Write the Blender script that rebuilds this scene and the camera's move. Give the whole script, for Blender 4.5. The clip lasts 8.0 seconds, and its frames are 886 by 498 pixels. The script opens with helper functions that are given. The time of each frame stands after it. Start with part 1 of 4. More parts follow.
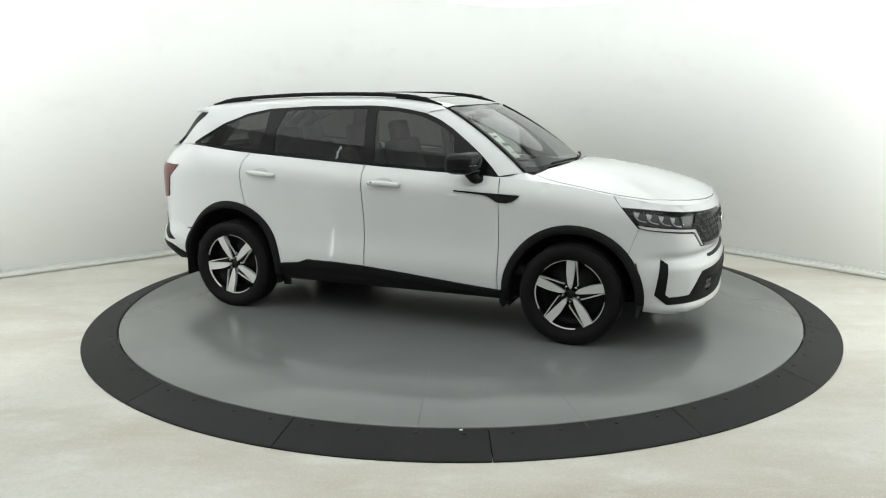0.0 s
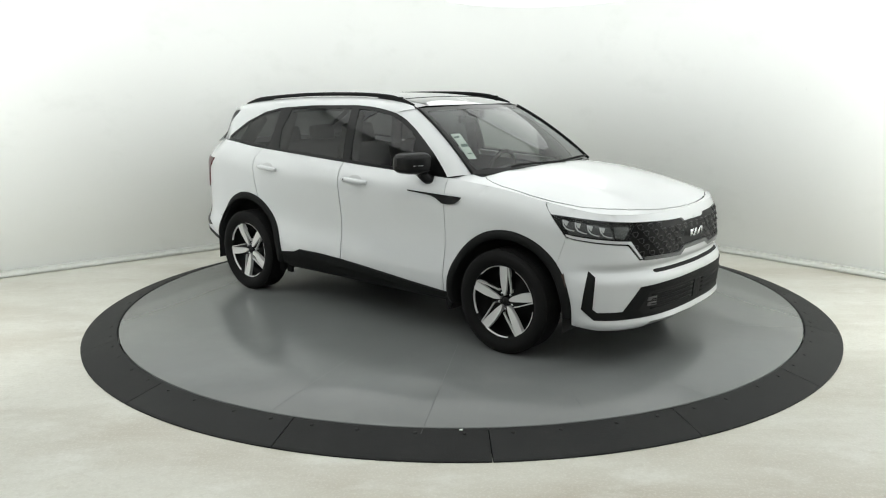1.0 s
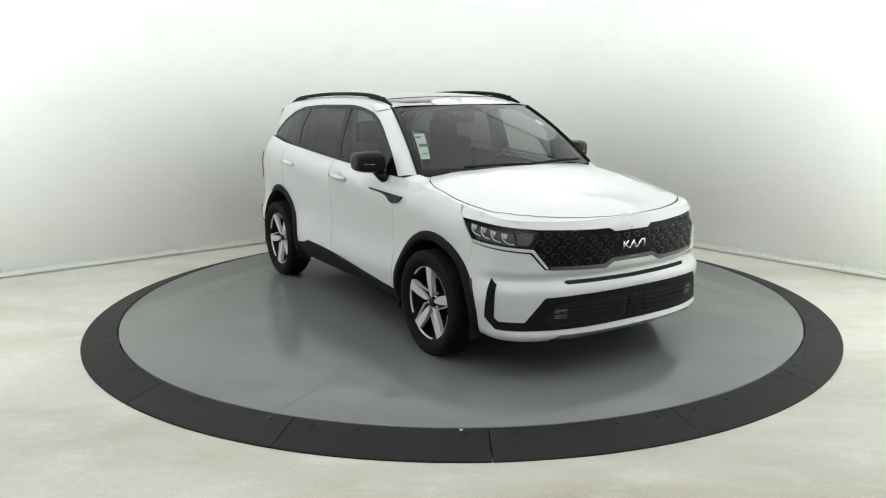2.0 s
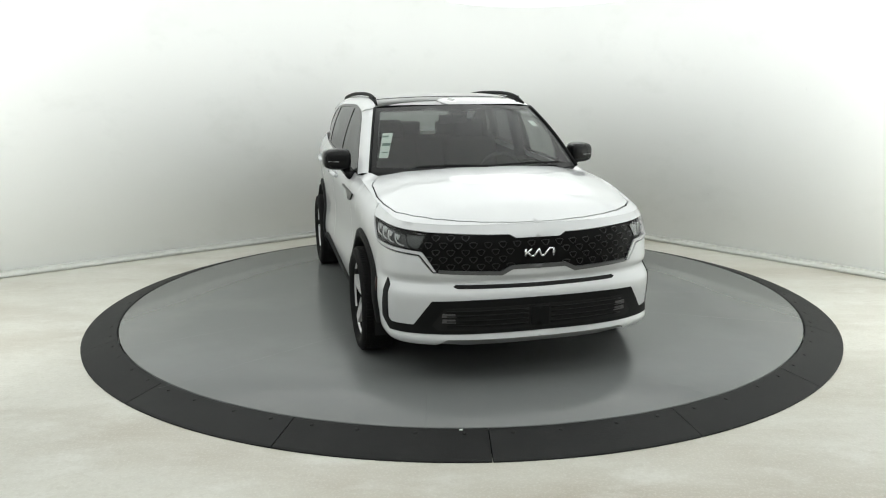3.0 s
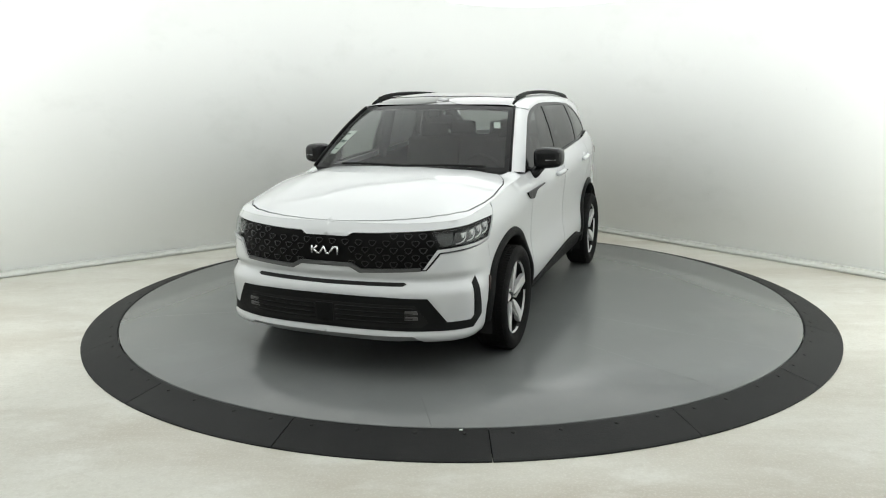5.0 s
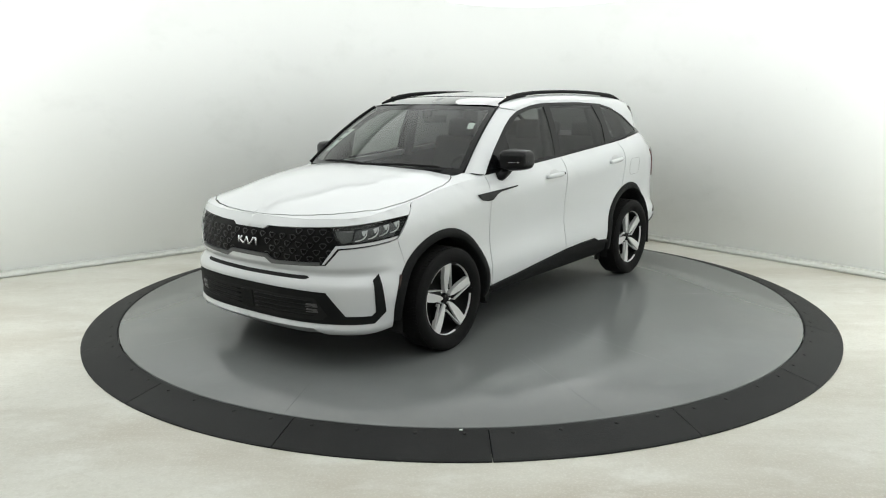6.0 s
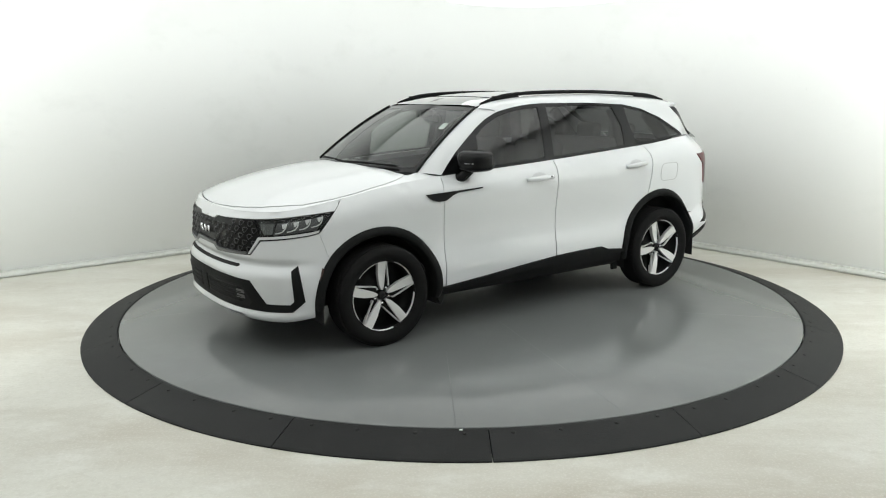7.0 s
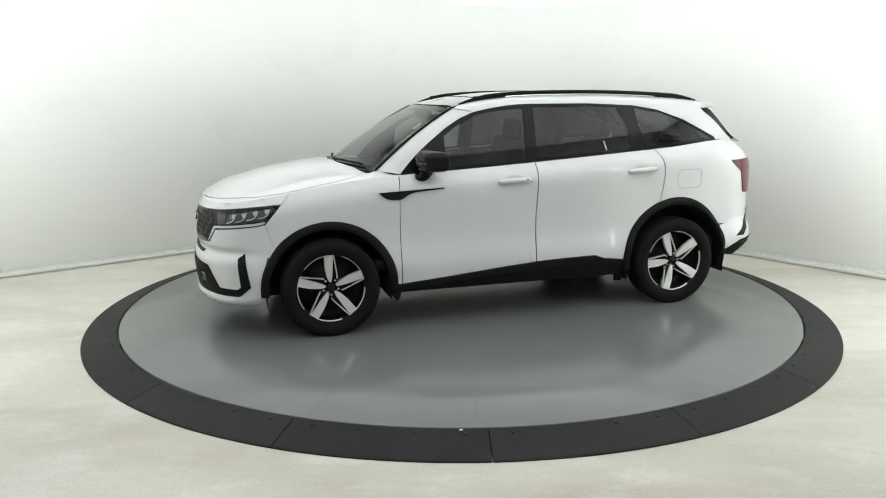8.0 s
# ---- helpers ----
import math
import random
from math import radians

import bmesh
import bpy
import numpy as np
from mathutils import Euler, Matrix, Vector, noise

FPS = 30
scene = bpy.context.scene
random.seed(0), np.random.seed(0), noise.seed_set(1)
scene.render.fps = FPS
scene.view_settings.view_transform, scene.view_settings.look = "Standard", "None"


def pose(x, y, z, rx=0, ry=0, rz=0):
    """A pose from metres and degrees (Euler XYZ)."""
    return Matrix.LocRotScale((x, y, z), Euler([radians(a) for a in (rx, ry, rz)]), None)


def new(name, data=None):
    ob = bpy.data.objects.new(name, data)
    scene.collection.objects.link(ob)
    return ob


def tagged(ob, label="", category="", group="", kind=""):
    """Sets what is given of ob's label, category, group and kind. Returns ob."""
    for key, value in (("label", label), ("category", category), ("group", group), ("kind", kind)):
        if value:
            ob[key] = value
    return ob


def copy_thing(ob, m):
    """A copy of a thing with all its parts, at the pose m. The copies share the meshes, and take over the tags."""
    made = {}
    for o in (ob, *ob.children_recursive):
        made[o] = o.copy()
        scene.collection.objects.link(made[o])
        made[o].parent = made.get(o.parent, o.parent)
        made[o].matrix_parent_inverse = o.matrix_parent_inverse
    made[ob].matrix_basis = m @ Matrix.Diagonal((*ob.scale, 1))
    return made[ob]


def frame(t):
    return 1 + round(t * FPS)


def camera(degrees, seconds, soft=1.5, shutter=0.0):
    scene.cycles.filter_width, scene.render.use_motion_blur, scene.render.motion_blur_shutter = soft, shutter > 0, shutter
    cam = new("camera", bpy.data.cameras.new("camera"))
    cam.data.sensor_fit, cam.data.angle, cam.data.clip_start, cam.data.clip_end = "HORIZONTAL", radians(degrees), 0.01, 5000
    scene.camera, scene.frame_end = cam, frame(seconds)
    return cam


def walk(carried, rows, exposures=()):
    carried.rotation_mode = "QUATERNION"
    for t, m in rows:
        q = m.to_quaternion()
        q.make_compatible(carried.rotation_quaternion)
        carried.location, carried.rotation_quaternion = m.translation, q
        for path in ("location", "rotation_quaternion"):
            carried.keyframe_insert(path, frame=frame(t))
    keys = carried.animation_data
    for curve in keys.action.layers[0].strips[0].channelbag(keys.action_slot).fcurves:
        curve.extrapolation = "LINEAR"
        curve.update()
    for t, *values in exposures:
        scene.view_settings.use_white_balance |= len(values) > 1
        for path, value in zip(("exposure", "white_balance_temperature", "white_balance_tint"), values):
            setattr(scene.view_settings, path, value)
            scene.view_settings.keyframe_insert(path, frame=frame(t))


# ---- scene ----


# ---- camera ----
cam = camera(59.96, 8.0, soft=1.1)
DISC_Z = 0.0700
EYE = (0.0, -6.5206, 1.7291 + DISC_Z)
AIM = pose(*EYE) @ pose(0, 0, 0, 0, 0, 1.1176) @ pose(0, 0, 0, 90 - 11.5666) @ pose(0, 0, 0, 0, 0, -0.5564)
walk(cam, [(0.0, AIM), (8.0, AIM)])

# ---- light ----
world = bpy.data.worlds.new("studio_world")
scene.world = world
world.use_nodes = True
world.node_tree.nodes["Background"].inputs[0].default_value = (0.8, 0.85, 0.8, 1)
world.node_tree.nodes["Background"].inputs[1].default_value = 0.05
scene.view_settings.exposure = 0.06
CEILING_GLOW = 1.0
# strengths of the unseen softboxes added to fill the walls
FILL_LEFT, FILL_RIGHT = 5.0, 9.0
LAMP_GLOW = 1.5
LAMP_TINT = (0.968, 1.0, 0.985)


# ---- materials ----
def material(name, base, rough=0.5, metal=0.0, coat=0.0, vary=0.06, scale=6.0, bump=0.0, bump_scale=60.0, spec=0.5):
    m = bpy.data.materials.new(name)
    m.use_nodes = True
    t = m.node_tree
    b = t.nodes["Principled BSDF"]
    b.inputs["Roughness"].default_value = rough
    b.inputs["Metallic"].default_value = metal
    b.inputs["Coat Weight"].default_value = coat
    b.inputs["Coat Roughness"].default_value = 0.03
    b.inputs["Specular IOR Level"].default_value = spec
    co = t.nodes.new("ShaderNodeTexCoord")
    n1 = t.nodes.new("ShaderNodeTexNoise")
    n1.inputs["Scale"].default_value = scale
    n1.inputs["Detail"].default_value = 6
    t.links.new(co.outputs["Object"], n1.inputs["Vector"])
    mix = t.nodes.new("ShaderNodeMix")
    mix.data_type = "RGBA"
    c = Vector(base)
    mix.inputs[6].default_value = (*(c * (1 - vary)), 1)
    mix.inputs[7].default_value = (*[min(1, v * (1 + vary)) for v in c], 1)
    t.links.new(n1.outputs["Fac"], mix.inputs[0])
    t.links.new(mix.outputs[2], b.inputs["Base Color"])
    if bump:
        n2 = t.nodes.new("ShaderNodeTexNoise")
        n2.inputs["Scale"].default_value = bump_scale
        n2.inputs["Detail"].default_value = 4
        t.links.new(co.outputs["Object"], n2.inputs["Vector"])
        bp = t.nodes.new("ShaderNodeBump")
        bp.inputs["Strength"].default_value = bump
        bp.inputs["Distance"].default_value = 0.01
        t.links.new(n2.outputs["Fac"], bp.inputs["Height"])
        t.links.new(bp.outputs["Normal"], b.inputs["Normal"])
    return m


def glass_material(name, tint, gloss=0.08):
    """A pane: tinted see-through, with a mirror gloss that grows towards grazing views alike from both sides."""
    m = bpy.data.materials.new(name)
    m.use_nodes = True
    t = m.node_tree
    t.nodes.remove(t.nodes["Principled BSDF"])
    out = t.nodes["Material Output"]
    tr = t.nodes.new("ShaderNodeBsdfTransparent")
    tr.inputs[0].default_value = (*tint, 1)
    gl = t.nodes.new("ShaderNodeBsdfGlossy")
    gl.inputs["Roughness"].default_value = 0.02
    lw = t.nodes.new("ShaderNodeLayerWeight")
    lw.inputs["Blend"].default_value = 0.5
    pw = t.nodes.new("ShaderNodeMath")
    pw.operation = "POWER"
    pw.inputs[1].default_value = 5.0
    ma = t.nodes.new("ShaderNodeMath")
    ma.operation = "MULTIPLY_ADD"
    ma.inputs[1].default_value = 1.0 - gloss
    ma.inputs[2].default_value = gloss
    mx = t.nodes.new("ShaderNodeMixShader")
    t.links.new(lw.outputs["Facing"], pw.inputs[0])
    t.links.new(pw.outputs[0], ma.inputs[0])
    t.links.new(ma.outputs[0], mx.inputs[0])
    t.links.new(tr.outputs[0], mx.inputs[1])
    t.links.new(gl.outputs[0], mx.inputs[2])
    t.links.new(mx.outputs[0], out.inputs[0])
    return m


def glow_material(name, colour, strength):
    m = bpy.data.materials.new(name)
    m.use_nodes = True
    b = m.node_tree.nodes["Principled BSDF"]
    b.inputs["Base Color"].default_value = (0.8, 0.8, 0.8, 1)
    b.inputs["Emission Color"].default_value = (*colour, 1)
    b.inputs["Emission Strength"].default_value = strength
    return m


PAINT = material("white_paint", (0.62, 0.635, 0.645), 0.35, coat=1.0, vary=0.01)
BLACK_PLASTIC = material("black_plastic", (0.0085, 0.009, 0.009), 0.6, vary=0.15, bump=0.15, bump_scale=250, spec=0.12)
GLOSS_BLACK = material("gloss_black", (0.008, 0.008, 0.0085), 0.12, vary=0.1, spec=0.2)
DARK = material("dark_void", (0.006, 0.006, 0.006), 0.9, vary=0.2)
RUBBER = material("tyre_rubber", (0.0075, 0.0075, 0.0075), 0.8, vary=0.2, bump=0.2, bump_scale=180, spec=0.15)
ALLOY = material("machined_alloy", (0.66, 0.66, 0.655), 0.42, metal=0.35, vary=0.05, bump=0.03, bump_scale=300)
CHROME = material("satin_chrome", (0.75, 0.76, 0.77), 0.2, metal=1.0, vary=0.03)
SILVER = material("silver_plastic", (0.33, 0.335, 0.34), 0.4, metal=0.5, vary=0.05)
SIDE_GLASS = glass_material("tinted_glass", (0.13, 0.135, 0.135), 0.05)
FRONT_GLASS = glass_material("clear_glass", (0.64, 0.68, 0.66), 0.055)
DOOR_GLASS = glass_material("light_tinted_glass", (0.40, 0.415, 0.41), 0.05)
LENS = glass_material("lamp_lens", (0.85, 0.86, 0.86), 0.03)
ROOF_GLASS = material("roof_glass", (0.01, 0.011, 0.011), 0.06, coat=1.0, vary=0.05, spec=0.7)
CABIN = material("charcoal_cloth", (0.03, 0.03, 0.032), 0.8, vary=0.2, bump=0.3, bump_scale=120)
LINER = material("grey_headliner", (0.25, 0.25, 0.24), 0.85, vary=0.08)
TAIL_RED = material("red_lamp", (0.10, 0.006, 0.009), 0.14, coat=0.3, vary=0.15)
AMBER = material("reflector_amber", (0.035, 0.014, 0.008), 0.35, vary=0.2)
PEARL = material("pearl_strip", (0.55, 0.56, 0.57), 0.25, vary=0.03)
PAPER = material("white_paper", (0.75, 0.80, 0.76), 0.7, vary=0.04)
PRINT = material("green_print", (0.10, 0.16, 0.14), 0.7, vary=0.1)
LAMP_GREY = material("lamp_reflector", (0.15, 0.155, 0.155), 0.25, metal=0.6, vary=0.1)


def smudged(m, amount, scale, stretch, lo, hi, tint, seed=0.0):
    """Lays soft-edged stains of their own shape over a material's colour."""
    t = m.node_tree
    bsdf = t.nodes["Principled BSDF"]
    old = bsdf.inputs["Base Color"].links[0].from_socket
    co = t.nodes.new("ShaderNodeTexCoord")
    mp = t.nodes.new("ShaderNodeMapping")
    mp.inputs["Scale"].default_value = stretch
    mp.inputs["Location"].default_value = (seed, seed * 0.7, 0)
    n = t.nodes.new("ShaderNodeTexNoise")
    n.inputs["Scale"].default_value = scale
    n.inputs["Detail"].default_value = 5
    n.inputs["Roughness"].default_value = 0.62
    r = t.nodes.new("ShaderNodeMapRange")
    r.inputs["From Min"].default_value = lo
    r.inputs["From Max"].default_value = hi
    r.inputs["To Max"].default_value = amount
    mx = t.nodes.new("ShaderNodeMix")
    mx.data_type = "RGBA"
    mx.inputs[7].default_value = (*tint, 1)
    t.links.new(co.outputs["Object"], mp.inputs[0])
    t.links.new(mp.outputs[0], n.inputs["Vector"])
    t.links.new(n.outputs["Fac"], r.inputs["Value"])
    t.links.new(r.outputs[0], mx.inputs[0])
    t.links.new(old, mx.inputs[6])
    t.links.new(mx.outputs[2], bsdf.inputs["Base Color"])
    return m


def wall_material():
    m = material("white_wall", (0.915, 0.925, 0.908), 0.5, vary=0.01, scale=1.1, bump=0.04, bump_scale=2.2, spec=0.3)
    smudged(m, 0.16, 1.3, (1, 1, 1.6), 0.56, 0.75, (0.62, 0.64, 0.60))
    return smudged(m, 0.35, 16.0, (1, 1, 1), 0.72, 0.78, (0.45, 0.46, 0.43), 3.0)


def floor_material():
    m = material("painted_concrete_floor", (0.545, 0.537, 0.480), 0.42, vary=0.06, scale=7.0, bump=0.10, bump_scale=45)
    smudged(m, 0.85, 0.50, (0.7, 1.9, 1), 0.46, 0.66, (0.385, 0.352, 0.288), 1.7)
    smudged(m, 0.75, 2.4, (0.9, 1.5, 1), 0.52, 0.70, (0.61, 0.608, 0.56), 4.1)
    smudged(m, 0.45, 7.0, (0.8, 1.3, 1), 0.55, 0.72, (0.45, 0.425, 0.36), 7.3)
    smudged(m, 0.40, 26.0, (1, 1.2, 1), 0.47, 0.70, (0.43, 0.415, 0.365), 11.0)
    smudged(m, 0.30, 70.0, (1, 1, 1), 0.50, 0.68, (0.70, 0.70, 0.66), 13.0)
    return smudged(m, 0.8, 40.0, (1, 1, 1), 0.745, 0.77, (0.16, 0.155, 0.14), 9.0)


def disc_material():
    m = material("grey_disc_paint", (0.15, 0.157, 0.155), 0.19, vary=0.03, scale=1.5, bump=0.03, bump_scale=5)
    smudged(m, 0.35, 1.2, (1, 1, 1), 0.50, 0.70, (0.185, 0.193, 0.190), 2.0)
    smudged(m, 0.8, 55.0, (1, 1, 1), 0.755, 0.775, (0.07, 0.072, 0.07), 5.0)
    return smudged(m, 0.7, 48.0, (1, 1, 1), 0.765, 0.78, (0.55, 0.56, 0.55), 8.0)


WALL = wall_material()
# for the unseen walls: grey chosen to cut the light they throw back
BACK_WALL = smudged(material("dimmed_back_wall", (0.50, 0.51, 0.505), 0.6, vary=0.03, scale=1.3, bump=0.04, bump_scale=2.2, spec=0.3), 0.3, 1.1, (1, 1, 1.6), 0.55, 0.75, (0.40, 0.41, 0.40))
FLOOR = floor_material()
BASE_TRIM = smudged(material("white_trim", (0.66, 0.675, 0.64), 0.5, vary=0.05, scale=9), 0.6, 7.0, (1, 1, 1), 0.55, 0.75, (0.42, 0.43, 0.40), 2.0)
CEIL = material("ceiling_white", (0.75, 0.76, 0.75), 0.8, vary=0.02)
RAMP = smudged(material("black_rubber_ramp", (0.0125, 0.013, 0.013), 0.6, vary=0.25, scale=9, bump=0.2, bump_scale=120, spec=0.2), 0.6, 3.0, (1, 1, 1), 0.55, 0.75, (0.024, 0.0245, 0.024), 5.0)


def uneven(m, low, high):
    """Each piece of the material is a little lighter or darker than the next."""
    t = m.node_tree
    bsdf = t.nodes["Principled BSDF"]
    old = bsdf.inputs["Base Color"].links[0].from_socket
    info = t.nodes.new("ShaderNodeObjectInfo")
    r = t.nodes.new("ShaderNodeMapRange")
    r.inputs["To Min"].default_value = low
    r.inputs["To Max"].default_value = high
    v = t.nodes.new("ShaderNodeVectorMath")
    v.operation = "SCALE"
    t.links.new(info.outputs["Random"], r.inputs["Value"])
    t.links.new(old, v.inputs[0])
    t.links.new(r.outputs[0], v.inputs["Scale"])
    t.links.new(v.outputs[0], bsdf.inputs["Base Color"])


uneven(RAMP, 0.75, 1.35)
BOLT = material("dull_bolt", (0.012, 0.012, 0.012), 0.6, vary=0.2, spec=0.2)
DISC = disc_material()
GROOVE = material("groove_dark", (0.085, 0.088, 0.087), 0.6, vary=0.2)


# ---- mesh helpers ----
def part(name, bm, mat, parent=None, label="", smooth=True):
    me = bpy.data.meshes.new(name)
    bm.to_mesh(me)
    bm.free()
    me.polygons.foreach_set("use_smooth", [smooth] * len(me.polygons))
    me.materials.append(mat)
    ob = new(name, me)
    if parent is not None:
        ob.parent = parent
    if label:
        tagged(ob, label)
    return ob


def from_lists(verts, faces):
    bm = bmesh.new()
    vs = [bm.verts.new(v) for v in verts]
    for f in faces:
        try:
            bm.faces.new([vs[i] for i in f])
        except ValueError:
            pass
    return bm


def box(bm, lo, hi, bevel=0.0):
    r = bmesh.ops.create_cube(bm, size=1.0)
    for v in r["verts"]:
        v.co = Vector([l + (c + 0.5) * (h - l) for c, l, h in zip(v.co, lo, hi)])
    if bevel:
        edges = list({e for v in r["verts"] for e in v.link_edges})
        bmesh.ops.bevel(bm, geom=edges, offset=bevel, segments=2, affect="EDGES", profile=0.6)
    return bm


def tube(bm, pts, r, sides=8, squash=1.0):
    """A swept tube along pts; r may be a list."""
    n = len(pts)
    rings = []
    for i, p in enumerate(pts):
        p = Vector(p)
        d = (Vector(pts[min(i + 1, n - 1)]) - Vector(pts[max(i - 1, 0)])).normalized()
        a = d.cross(Vector((0, 0, 1)))
        if a.length < 1e-4:
            a = d.cross(Vector((0, 1, 0)))
        a.normalize()
        b = a.cross(d)
        rr = r[i] if isinstance(r, (list, tuple)) else r
        rings.append([bm.verts.new(p + (a * math.cos(k * 2 * math.pi / sides) + b * math.sin(k * 2 * math.pi / sides) * squash) * rr) for k in range(sides)])
    for i in range(n - 1):
        for k in range(sides):
            bm.faces.new((rings[i][k], rings[i][(k + 1) % sides], rings[i + 1][(k + 1) % sides], rings[i + 1][k]))
    bm.faces.new(rings[0][::-1])
    bm.faces.new(rings[-1])
    return bm


def lathe(profile, steps, a0=0.0, a1=2 * math.pi):
    """Turns (r, z) pairs about z."""
    bm = bmesh.new()
    full = abs(a1 - a0 - 2 * math.pi) < 1e-6
    n = steps if full else steps + 1
    rows = []
    for r, z in profile:
        rows.append([bm.verts.new((r * math.cos(a0 + (a1 - a0) * i / steps), r * math.sin(a0 + (a1 - a0) * i / steps), z)) for i in range(n)])
    for j in range(len(rows) - 1):
        for i in range(n if full else n - 1):
            bm.faces.new((rows[j][i], rows[j][(i + 1) % n], rows[j + 1][(i + 1) % n], rows[j + 1][i]))
    return bm


def inside(pts, poly):
    """Which of the points lie in the polygon."""
    x, y = pts[:, 0], pts[:, 1]
    r = np.zeros(len(pts), bool)
    p = np.asarray(poly)
    for (x0, y0), (x1, y1) in zip(p, np.roll(p, -1, 0)):
        c = (y0 > y) != (y1 > y)
        with np.errstate(divide="ignore", invalid="ignore"):
            r ^= c & (x < (x1 - x0) * (y - y0) / (y1 - y0) + x0)
    return r


def edge_gap(pts, poly):
    p = np.asarray(poly)
    d = np.full(len(pts), 1e9)
    for a, b in zip(p, np.roll(p, -1, 0)):
        ab = b - a
        k = np.clip(((pts - a) @ ab) / max(ab @ ab, 1e-12), 0, 1)
        d = np.minimum(d, np.hypot(*(pts - a - k[:, None] * ab).T))
    return d


def dense(poly, step):
    out = []
    p = np.asarray(poly, float)
    for a, b in zip(p, np.roll(p, -1, 0)):
        n = max(1, int(math.ceil(np.hypot(*(b - a)) / step)))
        out += [tuple(a + (b - a) * i / n) for i in range(n)]
    return out


def shrink(poly, d):
    """Moves the outline inward by d, to leave a shut line."""
    p = np.asarray(poly, float)
    area = 0.5 * np.sum(p[:, 0] * np.roll(p[:, 1], -1) - np.roll(p[:, 0], -1) * p[:, 1])
    s = 1 if area > 0 else -1
    out = []
    n = len(p)
    for i in range(n):
        e0, e1 = p[i] - p[i - 1], p[(i + 1) % n] - p[i]
        n0 = np.array([-e0[1], e0[0]]) / max(np.hypot(*e0), 1e-9) * s
        n1 = np.array([-e1[1], e1[0]]) / max(np.hypot(*e1), 1e-9) * s
        m = n0 + n1
        k = m @ m
        out.append(p[i] + (m * 2 / k if k > 0.4 else m * 1.5) * d)
    return out


def sheet(poly, fn, step=0.035, rim=0.012, offset=0.0, holes=(), flip=False, bm=None, gap=0.0):
    """A piece of a surface: the outline, in the surface's own plane, is filled with triangles and laid on fn(a, b) -> (point, normal)."""
    from mathutils.geometry import delaunay_2d_cdt
    if gap:
        poly = shrink(poly, gap)
    rims = [dense(poly, step)] + [dense(h, step) for h in holes]
    p = np.asarray(poly, float)
    lo, hi = p.min(0), p.max(0)
    gx, gy = np.meshgrid(np.arange(lo[0] + step / 2, hi[0], step), np.arange(lo[1] + step / 2, hi[1], step))
    grid = np.stack([gx.ravel(), gy.ravel()], 1)
    if len(grid):
        keep = inside(grid, poly) & (edge_gap(grid, poly) > step * 0.45)
        for h in holes:
            keep &= ~inside(grid, h) & (edge_gap(grid, h) > step * 0.45)
        grid = grid[keep]
    vs, es = [], []
    for r in rims:
        o = len(vs)
        vs += [Vector(q) for q in r]
        es += [(o + i, o + (i + 1) % len(r)) for i in range(len(r))]
    vs += [Vector(q) for q in grid]
    ov, _, of, _, _, _ = delaunay_2d_cdt(vs, es, [], 0, 1e-7)
    pts2 = np.array([[v[0], v[1]] for v in ov])
    cen = np.array([pts2[list(f)].mean(0) for f in of])
    ok = inside(cen, poly)
    for h in holes:
        ok &= ~inside(cen, h)
    def wide(f):
        (ax, ay), (bx, by), (cx, cy) = pts2[f[0]], pts2[f[1]], pts2[f[2]]
        return abs((bx - ax) * (cy - ay) - (cx - ax) * (by - ay)) > 3e-6
    tris = [f for f, k in zip(of, ok) if k and wide(f)]
    if bm is None:
        bm = bmesh.new()
    pn = [fn(q[0], q[1]) for q in pts2]
    top = [bm.verts.new(Vector(a) + Vector(n) * offset) for a, n in pn]
    count = {}
    # orientation from the whole piece
    total = 0.0
    for a, b, c in tris:
        total += (top[b].co - top[a].co).cross(top[c].co - top[a].co).dot(Vector(pn[a][1]))
    turn = total < 0
    for f in tris:
        f = list(f)
        bm.faces.new([top[i] for i in (f[::-1] if turn else f)])
        for i in range(3):
            e = (f[i], f[(i + 1) % 3])
            if (e[1], e[0]) in count:
                del count[(e[1], e[0])]
            else:
                count[e] = 1
    if rim:
        up, low = {}, {}
        for e in count:
            for i in e:
                if i not in up:
                    n = Vector(pn[i][1])
                    up[i] = bm.verts.new(top[i].co)
                    low[i] = bm.verts.new(top[i].co - n * rim)
        for i, j in count:
            if max(abs(top[i].co.y), abs(top[j].co.y)) < 1e-4:
                continue
            q = [up[j], up[i], low[i], low[j]]
            bm.faces.new(q[::-1] if turn else q)
    # unused vertices
    for v in [v for v in bm.verts if not v.link_faces]:
        bm.verts.remove(v)
    return bm


def mirrored(bm):
    """The same piece on the car's other flank."""
    c = bm.copy()
    for v in c.verts:
        v.co.y = -v.co.y
    bmesh.ops.reverse_faces(c, faces=c.faces)
    return c


def both(name, bm, mat, parent, label="", smooth=True):
    c = mirrored(bm)
    return part(name, bm, mat, parent, label, smooth), part(name, c, mat, parent, label, smooth)


# ---- the room ----
# two straight walls that meet in a round corner behind the turntable; the others, unseen, close the place behind the
# camera
CORNER = Vector((0.497, 4.925))
DIR_L = Vector((-0.7864, -0.6177))
DIR_R = Vector((0.6457, -0.7636))
CEIL_Z = 4.1


def wall_path():
    pts = []
    r = 1.9
    a0 = CORNER + DIR_L * r
    a1 = CORNER + DIR_R * r
    pts.append(CORNER + DIR_L * 10.5)
    for k in range(1, 24):
        pts.append(CORNER + DIR_L * (10.5 - (10.5 - r) * k / 24))
    for k in range(25):
        t = k / 24
        pts.append(a0 * (1 - t) ** 2 + CORNER * 2 * t * (1 - t) + a1 * t * t)
    for k in range(1, 25):
        pts.append(CORNER + DIR_R * (r + (10.5 - r) * k / 24))
    return pts


